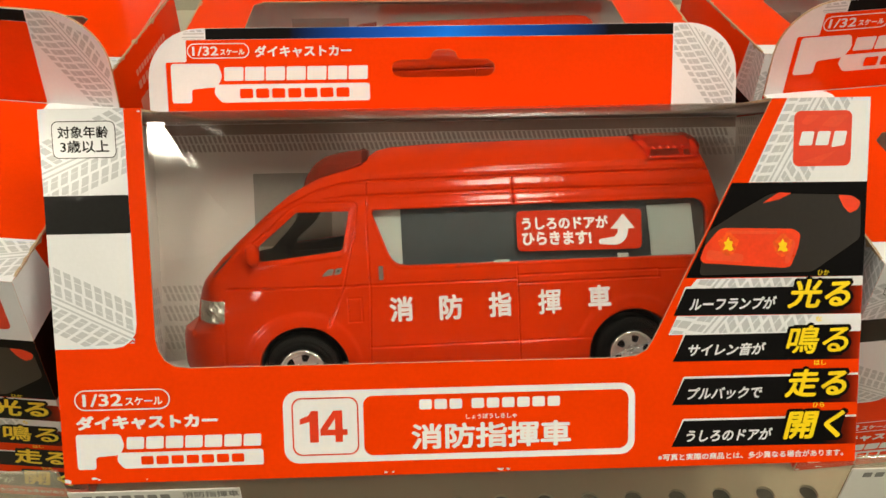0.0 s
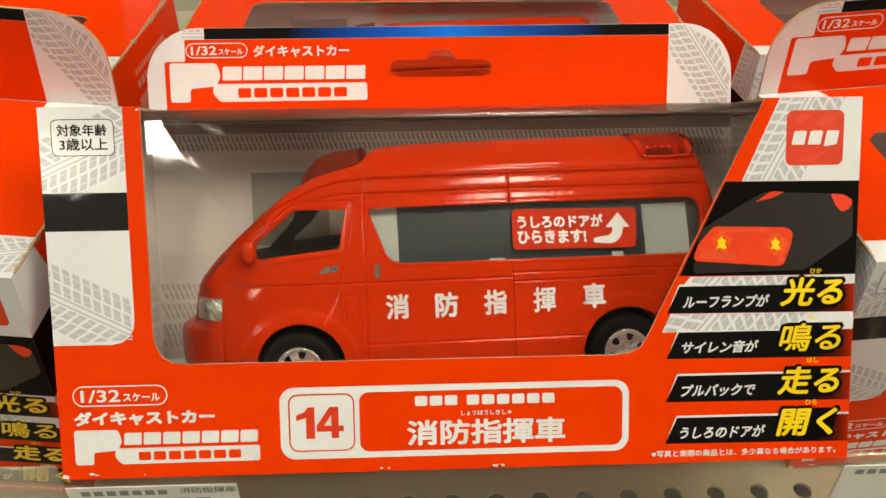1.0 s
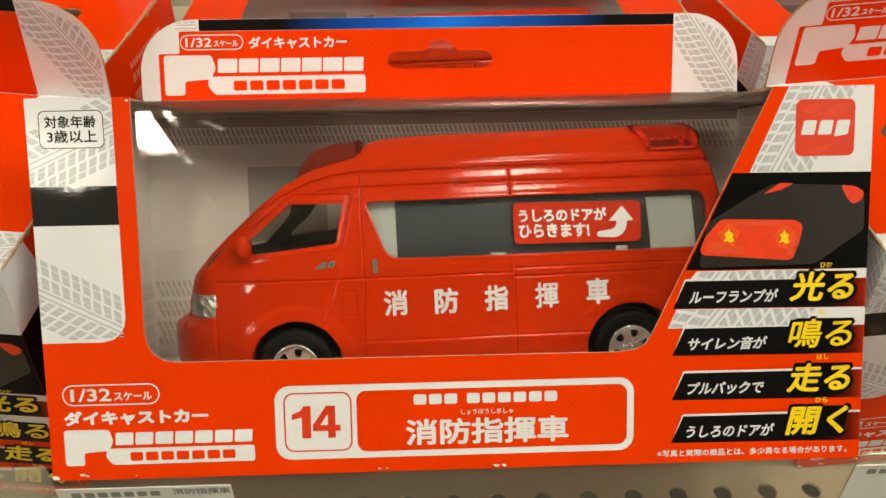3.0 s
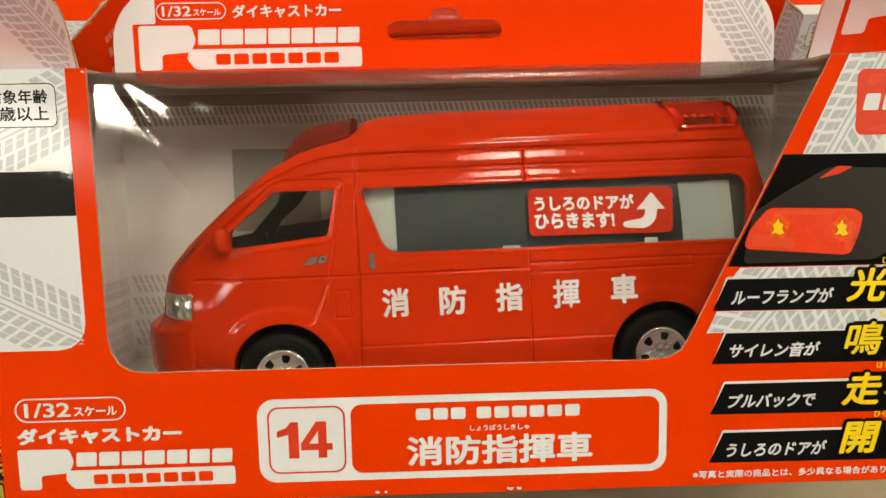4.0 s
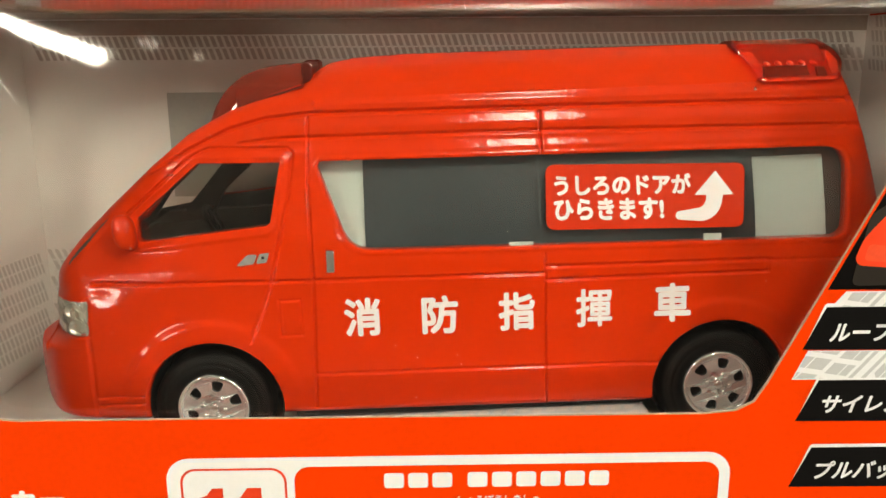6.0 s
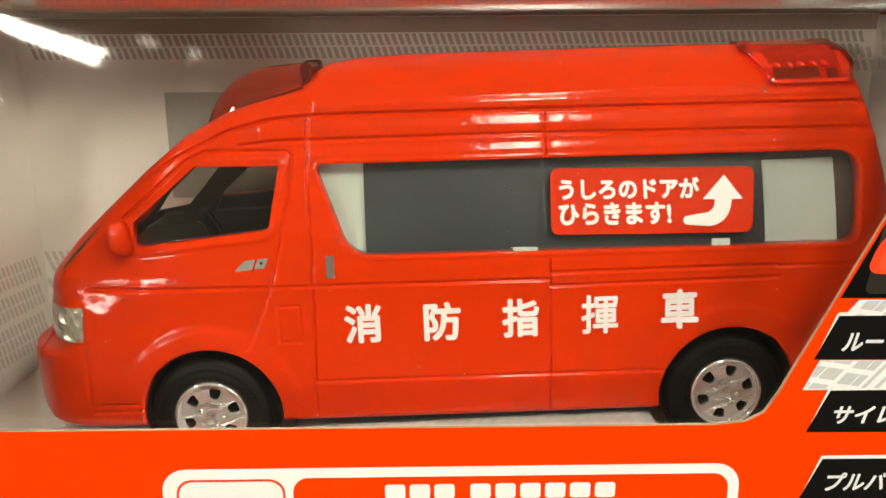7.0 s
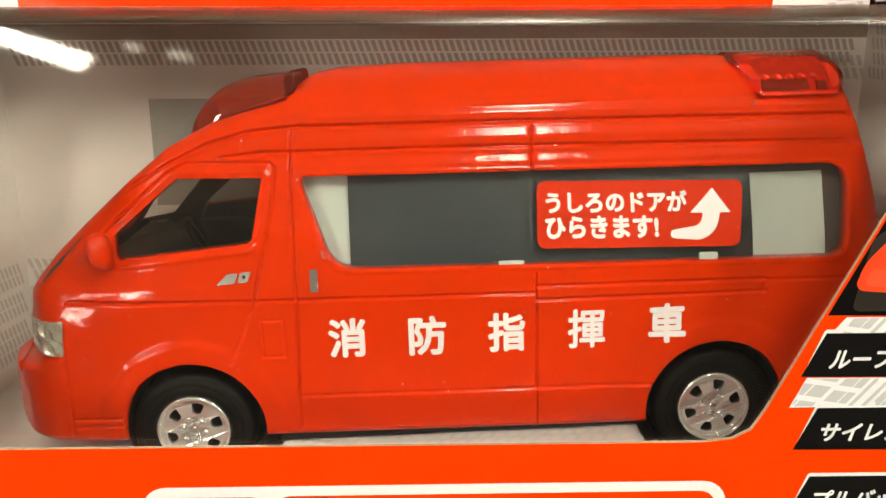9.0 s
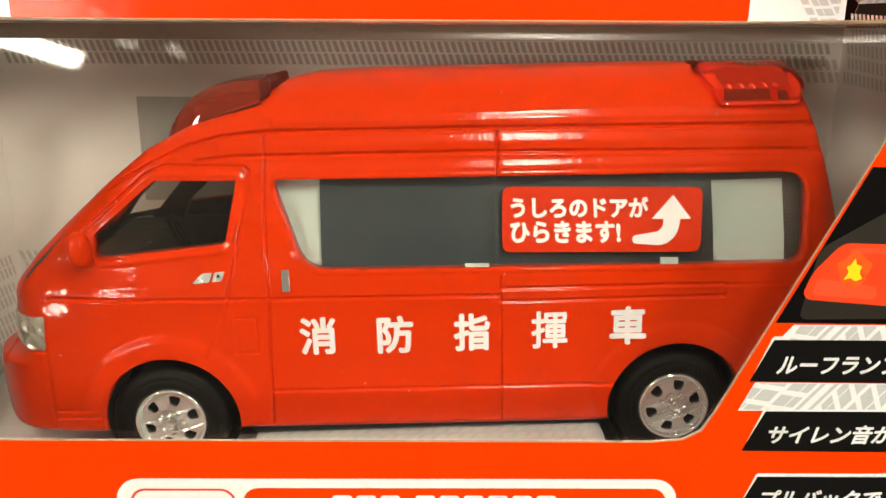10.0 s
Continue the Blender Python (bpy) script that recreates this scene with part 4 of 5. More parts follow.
def hull(us, fine, coarse, inset=0.0, detail=True, low=None):
    """The van's closed shell as rings along u."""
    rings = []
    for u in us:
        top, bot = float(line_at(TOP_LINE, u)) - inset, float(line_at(LOW_LINE, u)) + inset
        if low is not None:
            bot = low
        r = min(4.5, 0.45 * (top - bot))

        def flank(n):
            f = np.linspace(0, 1, n)
            w = bot + (top - bot) * (1 - (1 - f) ** 1.15)
            uu = np.full(n, u)
            v = ends(uu) + tumble(w) + inset
            if detail:
                v = v + relief(uu, w)
            q = np.clip((w - (top - r)) / r, 0, 0.9999)
            v = v + 0.75 * r * (1 - np.sqrt(1 - q * q))
            q2 = np.clip((bot + 1.2 - w) / 1.2, 0, 1)
            return np.minimum(v + 0.8 * q2 * q2, WIDE / 2 - 0.2), w

        v1, w1 = flank(fine)
        v2, w2 = flank(coarse)
        across = np.linspace(0, 1, 9)[1:-1]
        vt = v1[-1] + (WIDE - v2[-1] - v1[-1]) * across
        wt = top + 0.2 * np.sin(np.pi * across) * min(1.0, r / 6)
        vb = (WIDE - v2[0]) + (v1[0] - (WIDE - v2[0])) * across
        ring = list(zip(v1, w1)) + list(zip(vt, wt)) + list(zip((WIDE - v2)[::-1], w2[::-1])) + [(v, bot) for v in vb]
        rings.append([(u, v, w) for v, w in ring])
    n = len(rings[0])
    verts = [p for ring in rings for p in ring]
    faces = [(i * n + j, i * n + (j + 1) % n, (i + 1) * n + (j + 1) % n, (i + 1) * n + j) for i in range(len(us) - 1) for j in range(n)]
    faces += [tuple(range(n)), tuple(range((len(us) - 1) * n + n - 1, (len(us) - 1) * n - 1, -1))]
    me = bpy.data.meshes.new("hull")
    me.from_pydata(verts, [], faces)
    bm = bmesh.new()
    bm.from_mesh(me)
    bmesh.ops.recalc_face_normals(bm, faces=bm.faces)
    bm.to_mesh(me)
    bm.free()
    return me


def carve(mesh, cutters):
    """mesh with the cutters taken away."""
    ob = new("carved", mesh)
    tools = []
    for c in cutters:
        tool = new("tool", c)
        mod = ob.modifiers.new("cut", "BOOLEAN")
        mod.object, mod.operation, mod.solver = tool, "DIFFERENCE", "EXACT"
        tools.append(tool)
    dg = bpy.context.evaluated_depsgraph_get()
    out = bpy.data.meshes.new_from_object(ob.evaluated_get(dg))
    for o in [ob] + tools:
        me = o.data
        bpy.data.objects.remove(o)
        bpy.data.meshes.remove(me)
    return out


def cylinder_y(cu, cw, r, y0, y1, n=64):
    return prism([(cu + r * math.cos(2 * math.pi * i / n), cw + r * math.sin(2 * math.pi * i / n)) for i in range(n)], y0, y1)


def on_side(mesh, lift=0.06, recess=None):
    """Lays a flat sheet in (u, w) onto the van's side."""
    n = len(mesh.vertices)
    co = np.empty(n * 3)
    mesh.vertices.foreach_get("co", co)
    co = co.reshape(-1, 3)
    u, w = co[:, 0].copy(), co[:, 1].copy()
    v = ends(u) + tumble(w) + recess if recess is not None else side_v(u, w)
    out = np.stack([u, v - lift - co[:, 2], w], 1)
    mesh.vertices.foreach_set("co", out.ravel())
    mesh.update()
    return mesh


def cut_up(mesh, size):
    """Breaks a sheet up so that it can follow the side's curve."""
    bm = bmesh.new()
    bm.from_mesh(mesh)
    lo = [min(v.co[i] for v in bm.verts) for i in (0, 1)]
    hi = [max(v.co[i] for v in bm.verts) for i in (0, 1)]
    for i in (0, 1):
        for k in range(1, int((hi[i] - lo[i]) / size) + 1):
            co, no = [0, 0, 0], [0, 0, 0]
            co[i], no[i] = lo[i] + k * size, 1
            bmesh.ops.bisect_plane(bm, geom=bm.verts[:] + bm.edges[:] + bm.faces[:], plane_co=co, plane_no=no)
    bm.to_mesh(mesh)
    bm.free()
    return mesh


def wheel(parent, name, cu, v0, sign):
    """Tyre and six-hole chrome wheel; sign +1 faces the near side."""
    place = Matrix.Translation((cu, v0, WHEEL_W)) @ Matrix.Diagonal((1, sign, 1, 1)) @ Matrix.Rotation(-0.31, 4, "Y")
    tyre = lathe([(6.9, 1.6), (6.9, 0.55), (7.3, 0.25), (8.2, 0.0), (9.0, 0.05), (9.15, 0.14), (9.3, 0.06), (10.2, 0.22), (10.35, 0.36), (10.5, 0.34), (11.1, 0.8), (11.4, 1.5), (11.5, 2.4), (11.5, 6.4), (11.1, 7.4), (10.0, 8.2), (6.9, 8.2), (6.9, 1.6)], 72)
    w = part(name, at(tyre, place), RUBBER, parent, "black rubber tyre with a chrome wheel", smooth=True)
    part("rim", at(lathe([(6.95, 2.4), (6.95, 0.5), (6.75, 0.2), (6.4, 0.15), (6.15, 0.5), (6.0, 1.3), (6.0, 2.4)], 72), place), CHROME, w, smooth=True)
    holes = []
    for k in range(6):
        a = math.pi / 3 * k
        ca, sa = math.cos(a), math.sin(a)
        shape = rounded([(3.5, -0.75), (5.25, -1.25), (5.45, 0), (5.25, 1.25), (3.5, 0.75), (3.3, 0)], 0.6, 3)
        holes.append([(x * ca - y * sa, x * sa + y * ca) for x, y in shape])
    disc = plate([circle(0, 0, 6.3, 60)] + holes, 0.7)
    bm = bmesh.new()
    bm.from_mesh(disc)
    for v in bm.verts:
        r = math.hypot(v.co.x, v.co.y)
        v.co.z += 0.7 - 0.018 * r * r
    bm.to_mesh(disc)
    bm.free()
    part("spokes", at(disc, place @ front(1.55)), CHROME, w)
    part("hub_cap", [at(lathe([(0.01, 0.1), (0.75, 0.15), (0.95, 0.4), (1.1, 1.0), (1.6, 1.1), (2.7, 1.3), (2.9, 1.9)], 36), place)] + [at(lathe([(0.01, 0.45), (0.45, 0.5), (0.62, 0.8), (0.65, 1.6)], 6), place @ Matrix.Translation((2.25 * math.cos(k * 1.0472 + 0.5), 0, 2.25 * math.sin(k * 1.0472 + 0.5)))) for k in range(6)], HUB_CHROME, w, "bright chrome hub with nuts", smooth=True)
    part("brake_disc", at(lathe([(0.01, 3.2), (6.8, 3.2), (6.8, 3.6)], 40), place), DARK, w)
    return w


def toy_van(matrix):
    van = thing("toy_van", matrix, "glossy red high-roof toy fire command van in the box", "toy van", "toy vans in their boxes")
    us = np.concatenate([np.linspace(-39.8, -35.4, 24), np.arange(-35, 12, 0.42), np.arange(12.2, 22.6, 0.2), np.arange(22.8, 62.6, 0.42), np.arange(62.8, 65.2, 0.15), np.arange(65.4, 118, 0.42), np.linspace(118.2, 132.8, 42)])
    shell = hull(us, 330, 50)
    cavity = hull(np.linspace(-25, 127, 60), 24, 24, inset=3.0, detail=False, low=26.0)
    cuts = [cavity, prism(CAB_WINDOW, -6, WIDE + 6), prism(rounded(SIDE_WINDOW, 1.2, 3), -6, WIDE + 6)]
    cuts.append(prism([(-23.5, 39.8), (-15.8, 41.0), (-6.6, 50.6), (-4.5, 57.0), (-12, 51.0), (-20, 44.2)], WIDE - 14, WIDE + 6))
    cuts.append(prism([(-24.5, 38.6), (-16.5, 46.6), (-0.5, 59.6), (-0.5, 67), (-24.5, 52)], 10.5, WIDE - 10.5))
    for hub in (0.0, WHEEL_BASE):
        cuts += [cylinder_y(hub, HUB_W - 0.4, 13.25, -4, 13), cylinder_y(hub, HUB_W - 0.4, 13.25, WIDE - 13, WIDE + 4)]
    body = part("body", carve(shell, cuts), PAINT, van, "glossy red painted body with fine joints", smooth=True, extra=TRIM)
    for face in body.data.polygons:
        u, v, w = (c / MM for c in face.center)
        deep = float(ends(u) + tumble(w)) + 2.3
        if deep < v < WIDE - deep and 25.9 < w < float(line_at(TOP_LINE, u)) - 2.0 and -25.5 < u < 128:
            face.material_index = 1
    part("chassis", [block(-30, 7, 6.0, 126, WIDE - 7, 9.0, 1), block(15, 2.6, 5.95, 84, WIDE - 2.6, 8.2, 0.3), block(-14, 13, 5, 14, WIDE - 13, 24, 1), block(84, 13, 5, 112, WIDE - 13, 24, 1)], DARK, van)
    for cu in (0.0, WHEEL_BASE):
        wheel(van, "wheel", cu * 1.01 - 0.8, 1.3, 1)
        wheel(van, "wheel", cu * 1.01 - 0.8, WIDE - 1.3, -1)
    for hub in (0.0, WHEEL_BASE):
        part("wheel_well", at(lathe([(12.8, 1.6), (12.8, 12.6), (0.01, 12.6)], 48), Matrix.Translation((hub, 0, HUB_W - 0.4))), DARK, van, "dark wheel well")
    # windows
    part("cab_window", on_side(cut_up(flats([CAB_WINDOW]), 1.5), 0, 0.7), GLASS_DARK, van, "dark tinted cab window", smooth=True).visible_shadow = False
    screen, rows = [], np.linspace(-24.6, -0.2, 16)
    for u in rows:
        w = float(line_at(TOP_LINE, u)) - 0.6
        screen += [(u, 10.0, w), (u, WIDE - 10.0, w)]
    pane = bpy.data.meshes.new("pane")
    pane.from_pydata(screen, [], [(2 * i, 2 * i + 2, 2 * i + 3, 2 * i + 1) for i in range(len(rows) - 1)])
    part("windscreen", pane, GLASS, van, "clear windscreen", smooth=True).visible_shadow = False
    part("side_window", on_side(cut_up(flats([rounded(SIDE_WINDOW, 1.2, 3)]), 1.5), 0, 0.55), GLASS, van, "long clear side window", smooth=True).visible_shadow = False
    part("window_board", on_side(cut_up(flats([[(30.5, 36.5), (104.8, 36.0), (104.8, 57), (30.5, 57)]]), 2), 0, 2.6), SMOKE, van, "smoky grey board behind the window", smooth=True)
    part("pale_board", on_side(cut_up(flats([[(19, 36.5), (30.5, 36.5), (30.5, 57), (19, 57)]]), 2), 0, 3.2), PALE, van, "pale board behind the window", smooth=True)
    part("pale_board", on_side(cut_up(flats([[(105, 36), (118.6, 36), (118.6, 53), (105, 53)]]), 2), 0, 3.0), PALE, van, "pale board behind the window", smooth=True)
    part("window_surround", on_side(cut_up(flats([[(104.8, 53), (126, 53), (126, 57), (104.8, 57)], [(118.6, 36), (126, 36), (126, 53), (118.6, 53)]]), 2), 0, 3.1), TRIM, van)
    for a, b in ((57.5, 62.0), (94.2, 97.6)):
        part("window_catch", on_side(flats([[(a, 38.2), (b, 38.1), (b, 39.6), (a, 39.7)]]), 0, 0.9), PALE, van)
    part("window_divider", on_side(cut_up(flats([[(63.4, 38.9), (63.55, 38.9), (63.55, 55.4), (63.4, 55.4)]]), 2), 0.05, 0.55), GLASS_EDGE, van, "thin pale edge between the panes")
    # sticker on the window
    st = [(64.4, 41.8), (101.4, 40.8), (102.4, 52.4), (64.8, 53.5)]
    part("sticker", on_side(cut_up(flats([rounded(st, 1.7)]), 3), 0.12, 0.0), LAMP_STICKER, van, "red window sticker with white words")
    slope = Matrix(((1, 0, 0, 0), (-0.028, 1, 0, 0.028 * 66), (0, 0, 1, 0), (0, 0, 0, 1)))
    words = [at(text("うしろのドアが", (66.2, 47.9, 92.0, 51.7), 0.045), slope), at(text("ひらきます!", (66.0, 43.4, 86.6, 47.4), 0.045), slope)]
    part("sticker_lettering", [on_side(m, 0.2, 0.0) for m in words], LETTER, van)
    # arrow: a thick tail that sweeps round and up into the head
    sweep = [(89.6 + 5.6 * f, 43.4 + 0.1 * f) for f in np.linspace(0, 0.6, 5)] + [(93.0 + 3.2 * math.sin(a), 46.6 - 3.2 * math.cos(a)) for a in np.linspace(0.1, 1.45, 9)] + [(96.3, 47.2)]
    left_edge, right_edge = [], []
    for (ua, wa), (ub, wb) in zip(sweep[:-1], sweep[1:]):
        k = 0.8 + 0.75 * (ua - 89.6) / 6.7
        nu, nw = -(wb - wa), ub - ua
        size = math.hypot(nu, nw)
        left_edge.append((ua + k * nu / size, wa + k * nw / size))
        right_edge.append((ua - k * nu / size, wa - k * nw / size))
    cap = [(89.5 - 0.8 * math.sin(a), 43.4 + 0.8 * math.cos(a)) for a in np.linspace(0.5, 2.6, 5)]
    arrow = right_edge + [(97.9, 46.8), (99.9, 46.8), (96.7, 51.2), (92.5, 47.0), (94.7, 46.9)] + left_edge[::-1] + cap
    part("sticker_arrow", on_side(plate([arrow]), 0.2, 0.0), LETTER, van)
    # five characters along the side
    for ch, u0, w0 in (("消", 25.9, 23.1), ("防", 40.5, 22.9), ("指", 55.0, 22.9), ("揮", 69.7, 22.9), ("車", 84.6, 23.3)):
        part("side_character", on_side(cut_up(text(ch, (u0, w0, u0 + 6.9, w0 + 7.5), 0.024 if ch == "揮" else 0.034), 1.0), 0.07), LETTER, van, "white painted character")
    # trim
    part("door_handle", [on_side(flats([rounded([(6.6, 37.6), (9.9, 37.9), (10.6, 39.7), (8.6, 39.6)], 0.5)]), 0.25), on_side(flats([rounded([(10.3, 37.9), (12.2, 38.1), (12.9, 39.9), (10.9, 39.7)], 0.3)]), 0.25)], SILVER, van, "silver door handle")
    part("handle_lock", on_side(flats([circle(11.6, 39.0, 0.28, 10)]), 0.32), DARK, van)
    part("sliding_handle", on_side(flats([rounded([(23.3, 35.8), (24.7, 35.8), (24.7, 39.8), (23.3, 39.8)], 0.2)]), 0.35), SILVER, van, "narrow silver pull handle")
    bm = bmesh.new()
    bmesh.ops.create_uvsphere(bm, u_segments=24, v_segments=16, radius=1)
    for v in bm.verts:
        x, y, z = v.co
        k = lambda c: math.copysign(abs(c) ** 0.75, c)
        v.co = (-12.6 + 1.9 * k(x) - 0.25 * z, -0.6 + 2.0 * k(y), 45.2 + 3.2 * k(z))
    mirror = bpy.data.meshes.new("mirror")
    bm.to_mesh(mirror)
    bm.free()
    part("wing_mirror", [mirror, block(-13.4, 0, 41.4, -11.6, 3.5, 43.0, 0.5)], PAINT, van, "red wing mirror", smooth=True)
    # headlight wrapping the corner
    shell_sheet = on_side(cut_up(flats([rounded([(-30.9, 25.4), (-22.3, 25.3), (-21.7, 31.8), (-29.9, 31.9)], 0.5)]), 0.9), 0.12)
    for vert in shell_sheet.vertices:
        vert.co.y += 0.3 * math.sin(vert.co.x * 2.9) * math.sin(vert.co.z * 2.3) - 0.1
    part("headlight", shell_sheet, REFLECTOR, van, "clear wrap-round headlight")
    part("headlight_lens", on_side(cut_up(flats([rounded([(-31.0, 25.2), (-22.1, 25.1), (-21.5, 32.0), (-30.0, 32.1)], 0.5)]), 0.7), 0.4), LENS_CLEAR, van, smooth=True).visible_shadow = False
    for hu, hw in ((-25.0, 30.2), (-24.4, 27.0)):
        bowl = lathe([(0.3, 0.5), (0.9, 0.35), (1.35, 0.0), (1.5, -0.25), (1.55, 0.1)], 20)
        part("headlight_bowl", at(bowl, Matrix.Translation((hu, float(side_v(hu, hw)) - 0.3, hw))), REFLECTOR, van, "bright reflector bowl", smooth=True)
    part("headlight_eye", on_side(flats([rrect(-27.9, 27.4, -26.0, 29.6, 0.4, 3)]), 0.3), DARK, van)
    # front beacon over the cab: a lens that swells from the sides to the middle
    verts, faces, rows = [], [], 15
    base_u = np.linspace(1.6, 20.0, 22)
    for i in range(rows):
        f = i / (rows - 1)
        v = 11.5 + (WIDE - 23) * f
        swell = (1 - abs(2 * f - 1) ** 6) ** 0.5
        for u in base_u:
            low = float(line_at(TOP_LINE, u)) - 0.6
            h = float(np.interp(u, (1.6, 2.4, 4.6, 8, 12, 17, 20), (0.2, 3.2, 5.4, 6.4, 6.2, 5.0, 4.2)))
            verts.append((u, v, low + 0.1 + h * (0.35 + 0.65 * swell) * (0.12 if i in (0, rows - 1) else 1)))
    nu = len(base_u)
    for i in range(rows - 1):
        for j in range(nu - 1):
            a = i * nu + j
            faces.append((a, a + 1, a + nu + 1, a + nu))
    lens = bpy.data.meshes.new("lens")
    lens.from_pydata(verts, [], faces)
    bcn = part("front_beacon", lens, BEACON, van, "dark red roof beacon over the cab", smooth=True)
    part("beacon_core", block(6, 15, 65.2, 18, WIDE - 15, 69.5, 1), BEACON_CORE, bcn)
    part("beacon_foot", prism([(1.0, 62.9), (2.6, 62.6), (9.5, 66.2), (20, 69.4), (20, 69.7), (9.5, 66.9), (2.6, 63.8)], 11.2, WIDE - 11.2), DARK_RED, bcn)
    part("beacon_end", prism(rounded([(19.4, 69.5), (21.4, 70.6), (21.8, 73.4), (21.0, 74.0), (19.6, 73.6)], 0.5, 3), 12.5, 24, 0.3), DARK_RED, bcn, "dark plastic end of the beacon")
    # rear lamp set into the roof's corner: a clear hood over a tray with a row of bulbs
    def lean(mesh, lift):
        for vert in mesh.vertices:
            vert.co.y += float(tumble(vert.co.z)) - lift
        return mesh

    hood = rounded([(102.6, 73.2), (103.8, 74.7), (119.6, 74.7), (121.6, 73.2), (122.8, 70.6), (121.2, 66.9), (106.2, 66.9)], 0.9, 4)
    rear = part("rear_beacon", lean(prism(hood, 0, 9, 0.8, 3), 1.5), LENS_RED, van, "bright red clear roof lamp")
    part("lamp_reflector", lean(prism([(107.2, 67.8), (116.0, 67.9), (115.8, 69.8), (107.6, 69.8)], 0.4, 3), 0.8), BEACON_CORE, rear)
    part("lamp_socket", lean(prism([(117.4, 67.6), (119.4, 67.6), (119.2, 69.4), (117.6, 69.4)], 0.4, 3, 0.2), 0.8), BEACON_CORE, rear)
    part("lamp_tray", lean(prism(rounded([(106.2, 70.2), (120.4, 70.4), (119.6, 73.6), (107.6, 73.6)], 0.6, 3), 1.0, 4.5), 0.8), TRAY_RED, rear)
    for k in range(5):
        bulb = at(lathe([(0.01, -0.7), (0.4, -0.45), (0.6, 0.2), (0.5, 1.0)], 12), Matrix.Translation((108.4 + 2.25 * k, 0.2, 70.2)))
        part("lamp_bulb", lean(bulb, 0.9), BULB, rear, "small red bulb", smooth=True)
    part("lamp_facet", lean(prism([(103.8, 73.0), (107.0, 69.6), (107.4, 73.4)], 0.8, 3), 0.8), TRAY_RED, rear)
    part("lamp_facet", lean(prism([(104.0, 72.6), (106.3, 72.4), (107.3, 69.8), (105.6, 70.0)], 0.5, 1.6), 0.8), FACET, rear, "bright facet inside the lamp")
    part("lamp_edge", lean(prism(rounded([(106.4, 67.0), (121.0, 67.0), (121.2, 67.6), (106.2, 67.6)], 0.25, 3), 0.3, 2.5), 0.9), FACET, rear, "bright lower edge of the lamp")
    part("lamp_end", lean(prism(rounded([(120.2, 67.9), (121.6, 68.2), (122.2, 70.4), (121.0, 72.6), (120.3, 72.0)], 0.4, 3), 0.6, 3.0, 0.2), 0.8), FACET, rear, "bright red rounded end of the lamp")
    # a glint near the lamp's lower corner, put in as a small silver dot
    part("lamp_glint", lean(at(lathe([(0.01, -0.3), (0.2, -0.22), (0.34, 0.1)], 12), Matrix.Translation((105.3, 0.0, 65.7))), 0.1), SILVER, rear, "tiny silver dot that stands in for a glint", smooth=True)
    # cab
    part("cab_seat", [block(4, 8, 28, 16, 26, 36, 2), prism(rounded([(11, 34), (17, 34), (17.4, 42), (14, 44), (11.5, 42)], 1), 9, 25, 1)], TRIM, van, "dark cab seat")
    part("cab_seat", [block(2, 32, 28, 16, 48, 36, 2), prism(rounded([(8, 34), (14, 34), (14.4, 38), (12, 40), (9.5, 39)], 1), 33, 47, 1)], TRIM, van, "dark cab seat")
    part("dashboard", prism(rounded([(-25, 28), (-9, 28), (-8.5, 35), (-12, 37.6), (-24, 37.2)], 1.5), 5, WIDE - 5, 0.6), TRIM, van)
    ring = lathe([(4.2 + 0.45 * math.cos(a), 0.45 * math.sin(a)) for a in np.linspace(0, 2 * math.pi, 9)], 40)
    tilt = Matrix.Translation((-7.0, 40, 38.5)) @ Matrix.Rotation(radians(62), 4, "Y")
    part("steering_wheel", [at(ring, tilt @ Matrix.Rotation(radians(90), 4, "X")), at(block(-4.2, -0.5, -0.5, 4.2, 0.5, 0.5), tilt)], DARK, van, smooth=True)
    part("cab_pillar", prism([(-15.6, 40.2), (-6.4, 50.3), (-1.5, 56.4), (5, 56.4), (0.4, 50.0), (-5.7, 44.9), (-8, 40.2)], WIDE - 11, WIDE - 8.6), DARK, van, "dark inner window pillar")
    part("door_trim", prism(rounded([(-27, 27), (17, 27), (17, 40.6), (-20, 40.0), (-27, 35.5)], 0.8), WIDE - 10, WIDE - 7.5), TRIM, van, "dark inner door trim")
    part("cab_wall", block(17.6, 8, 26.5, 18.8, WIDE - 8, 43), TRIM, van)
    return van


LAMP_STICKER = material("red_sticker", (0.58, 0.03, 0.004), 0.45, vary=0.04, spec=0.1)
TRAY_RED = material("red_lamp_tray", (0.42, 0.04, 0.014), 0.3, vary=0.4, blotch=400, coat=0.5)
FACET = material("bright_lamp_facet", (0.9, 0.13, 0.05), 0.15, vary=0.3, blotch=500, coat=0.9, coat_rough=0.03)
BEACON_CORE = material("beacon_core", (0.16, 0.015, 0.008), 0.4, vary=0.3, blotch=300)
DARK_RED = material("dark_red_plastic", (0.1, 0.012, 0.008), 0.3, vary=0.2, spec=0.2)
BULB = material("red_bulb", (0.9, 0.08, 0.03), 0.2, vary=0.1, coat=0.5)
van_pose = Matrix.Translation((-42.5 * MM, 20.0 * MM, 24.6 * MM)) @ Matrix.Rotation(radians(0.87), 4, "Z") @ Matrix.Rotation(radians(-1.75), 4, "Y") @ Matrix.Translation((0, 0, -HUB_W * MM))
front_van = toy_van(TIP @ van_pose)


# ------------------------------------------------------------------ the packages round it, each with its van
def stood(x, y, rz=0.0, rx=0.0, ry=0.0, up=0.15):
    return pose(x * MM, y * MM, (DECK_Z + up) * MM, rx, ry, rz)


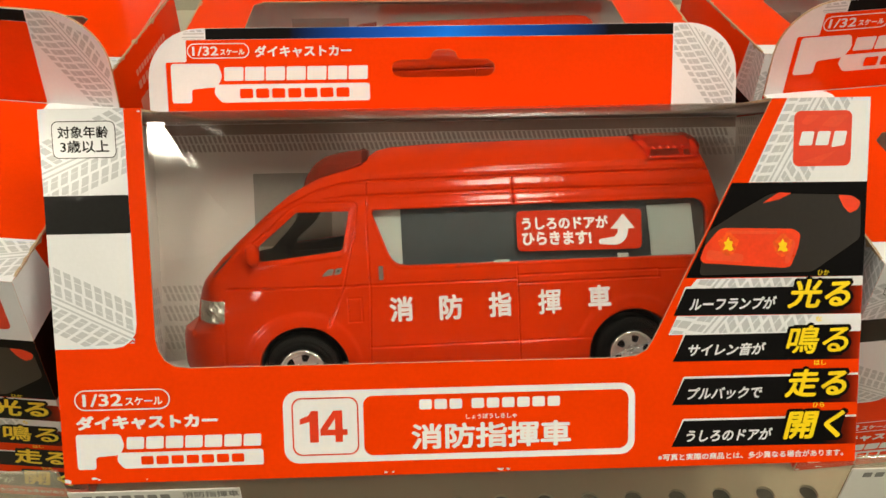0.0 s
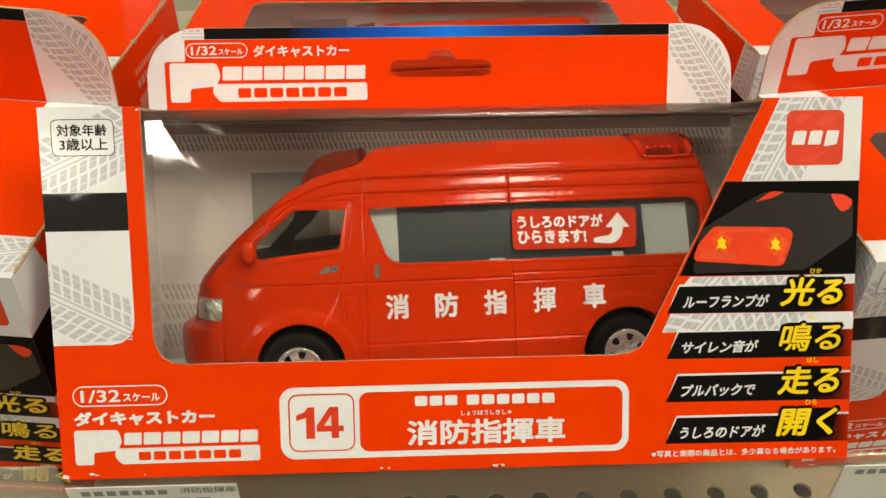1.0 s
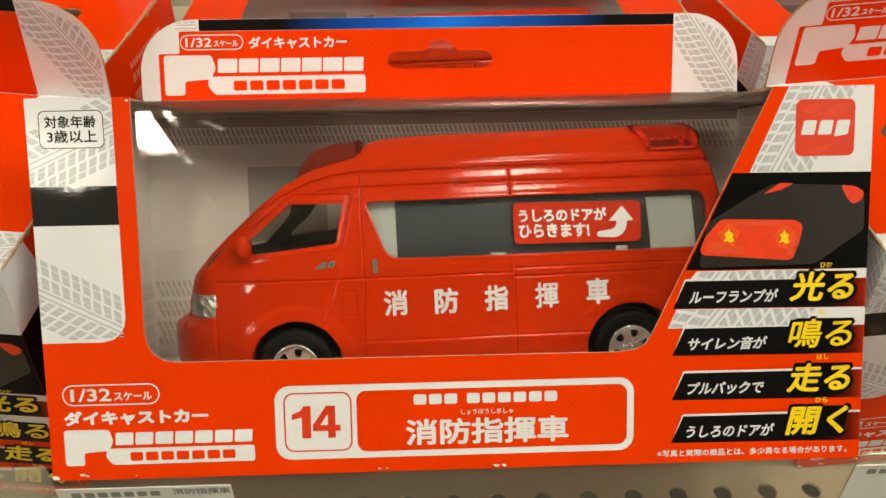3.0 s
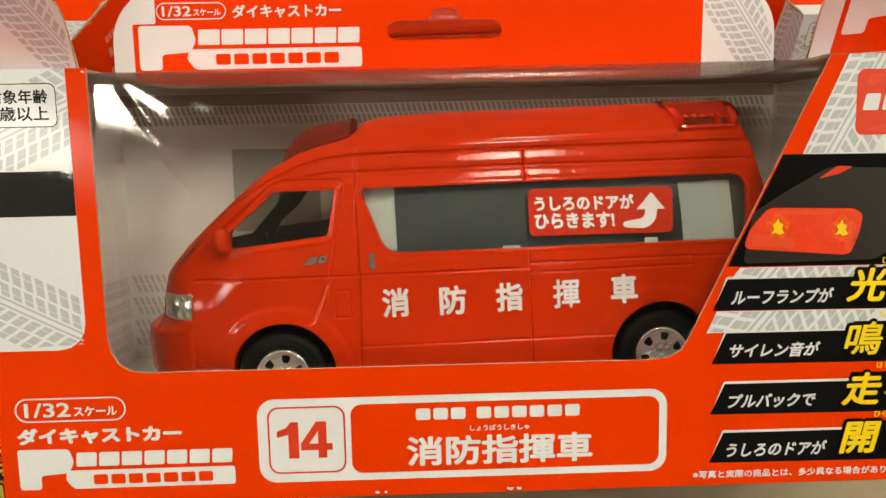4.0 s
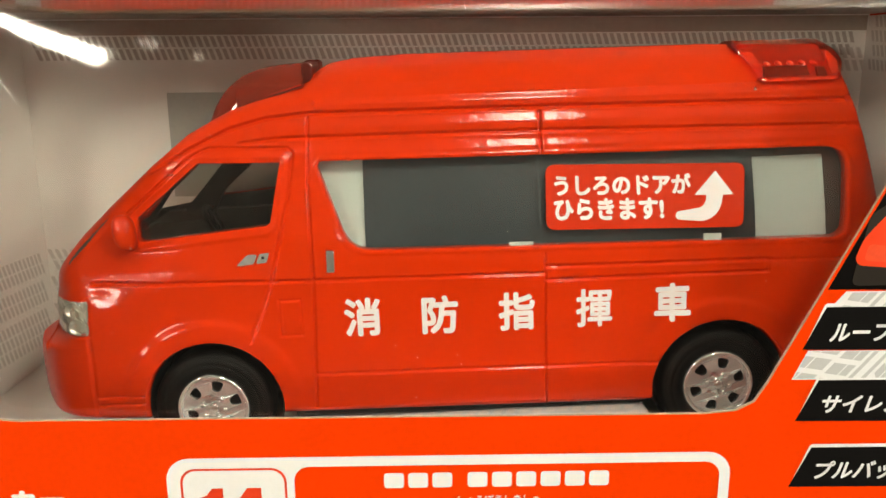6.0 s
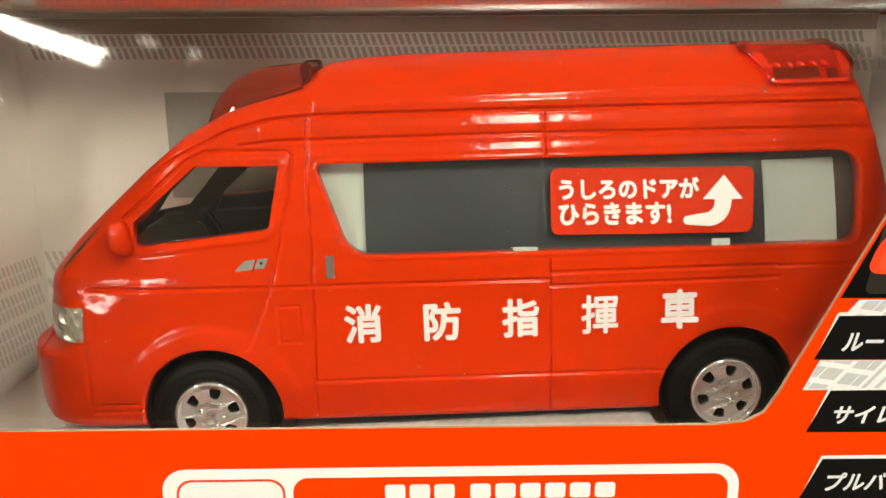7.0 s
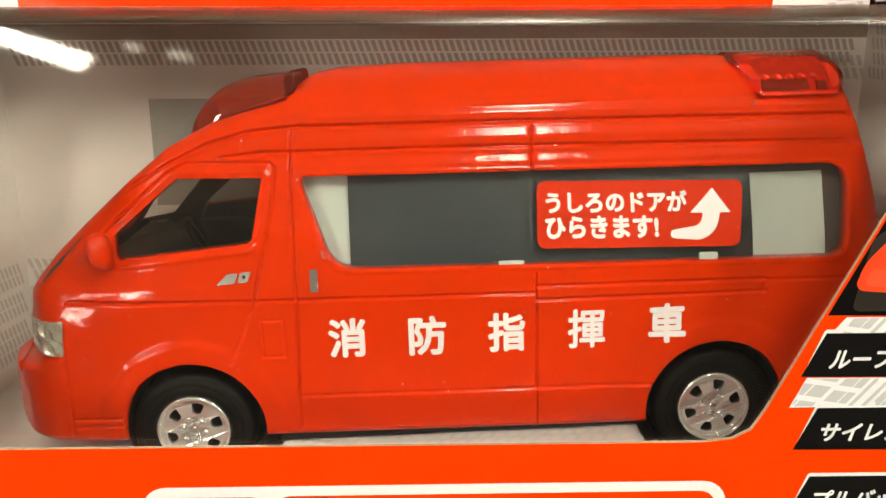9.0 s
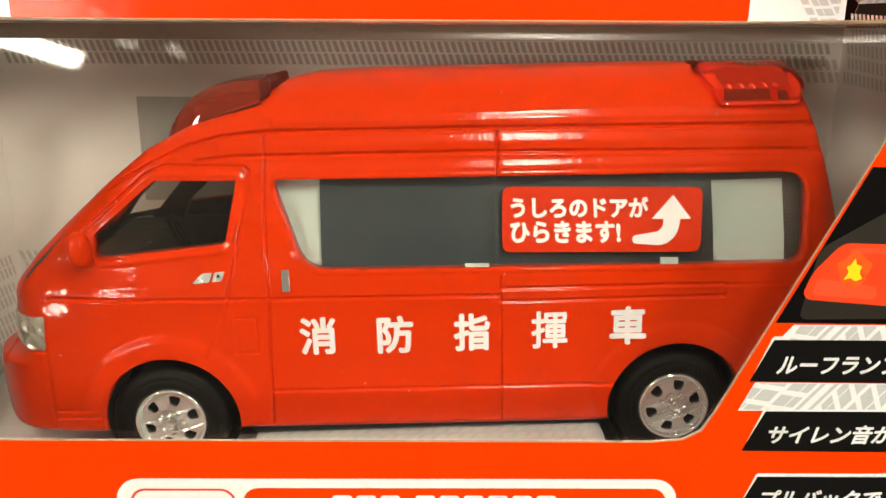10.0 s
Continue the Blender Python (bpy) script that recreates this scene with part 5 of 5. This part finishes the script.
UPRIGHT = "orange and white boxed toy van standing upright on the shelf"
SECOND = "orange boxed toy van in the second row of the shelf"
for spot, words in ((stood(-232.1, 38.2, -3.2, 2.6, 4.0, 9.4), UPRIGHT), (stood(227.6, 39.2, 2.1, 4.04, -3.08, 5.9), UPRIGHT),
                    (stood(-237, 157, -3.0), SECOND), (stood(-0.5, 167), SECOND), (stood(238, 172, 5.0), "orange boxed toy van, turned a little, in the second row")):
    box = tagged(copy_thing(front_box, spot), words)
    if words == SECOND:  # an older printing with plain orange sides
        for piece in [c for c in box.children if c.name.startswith(("side_white", "side_black", "side_track"))]:
            bpy.data.objects.remove(piece)
    tagged(copy_thing(front_van, spot @ van_pose), "glossy red high-roof toy van inside its box")
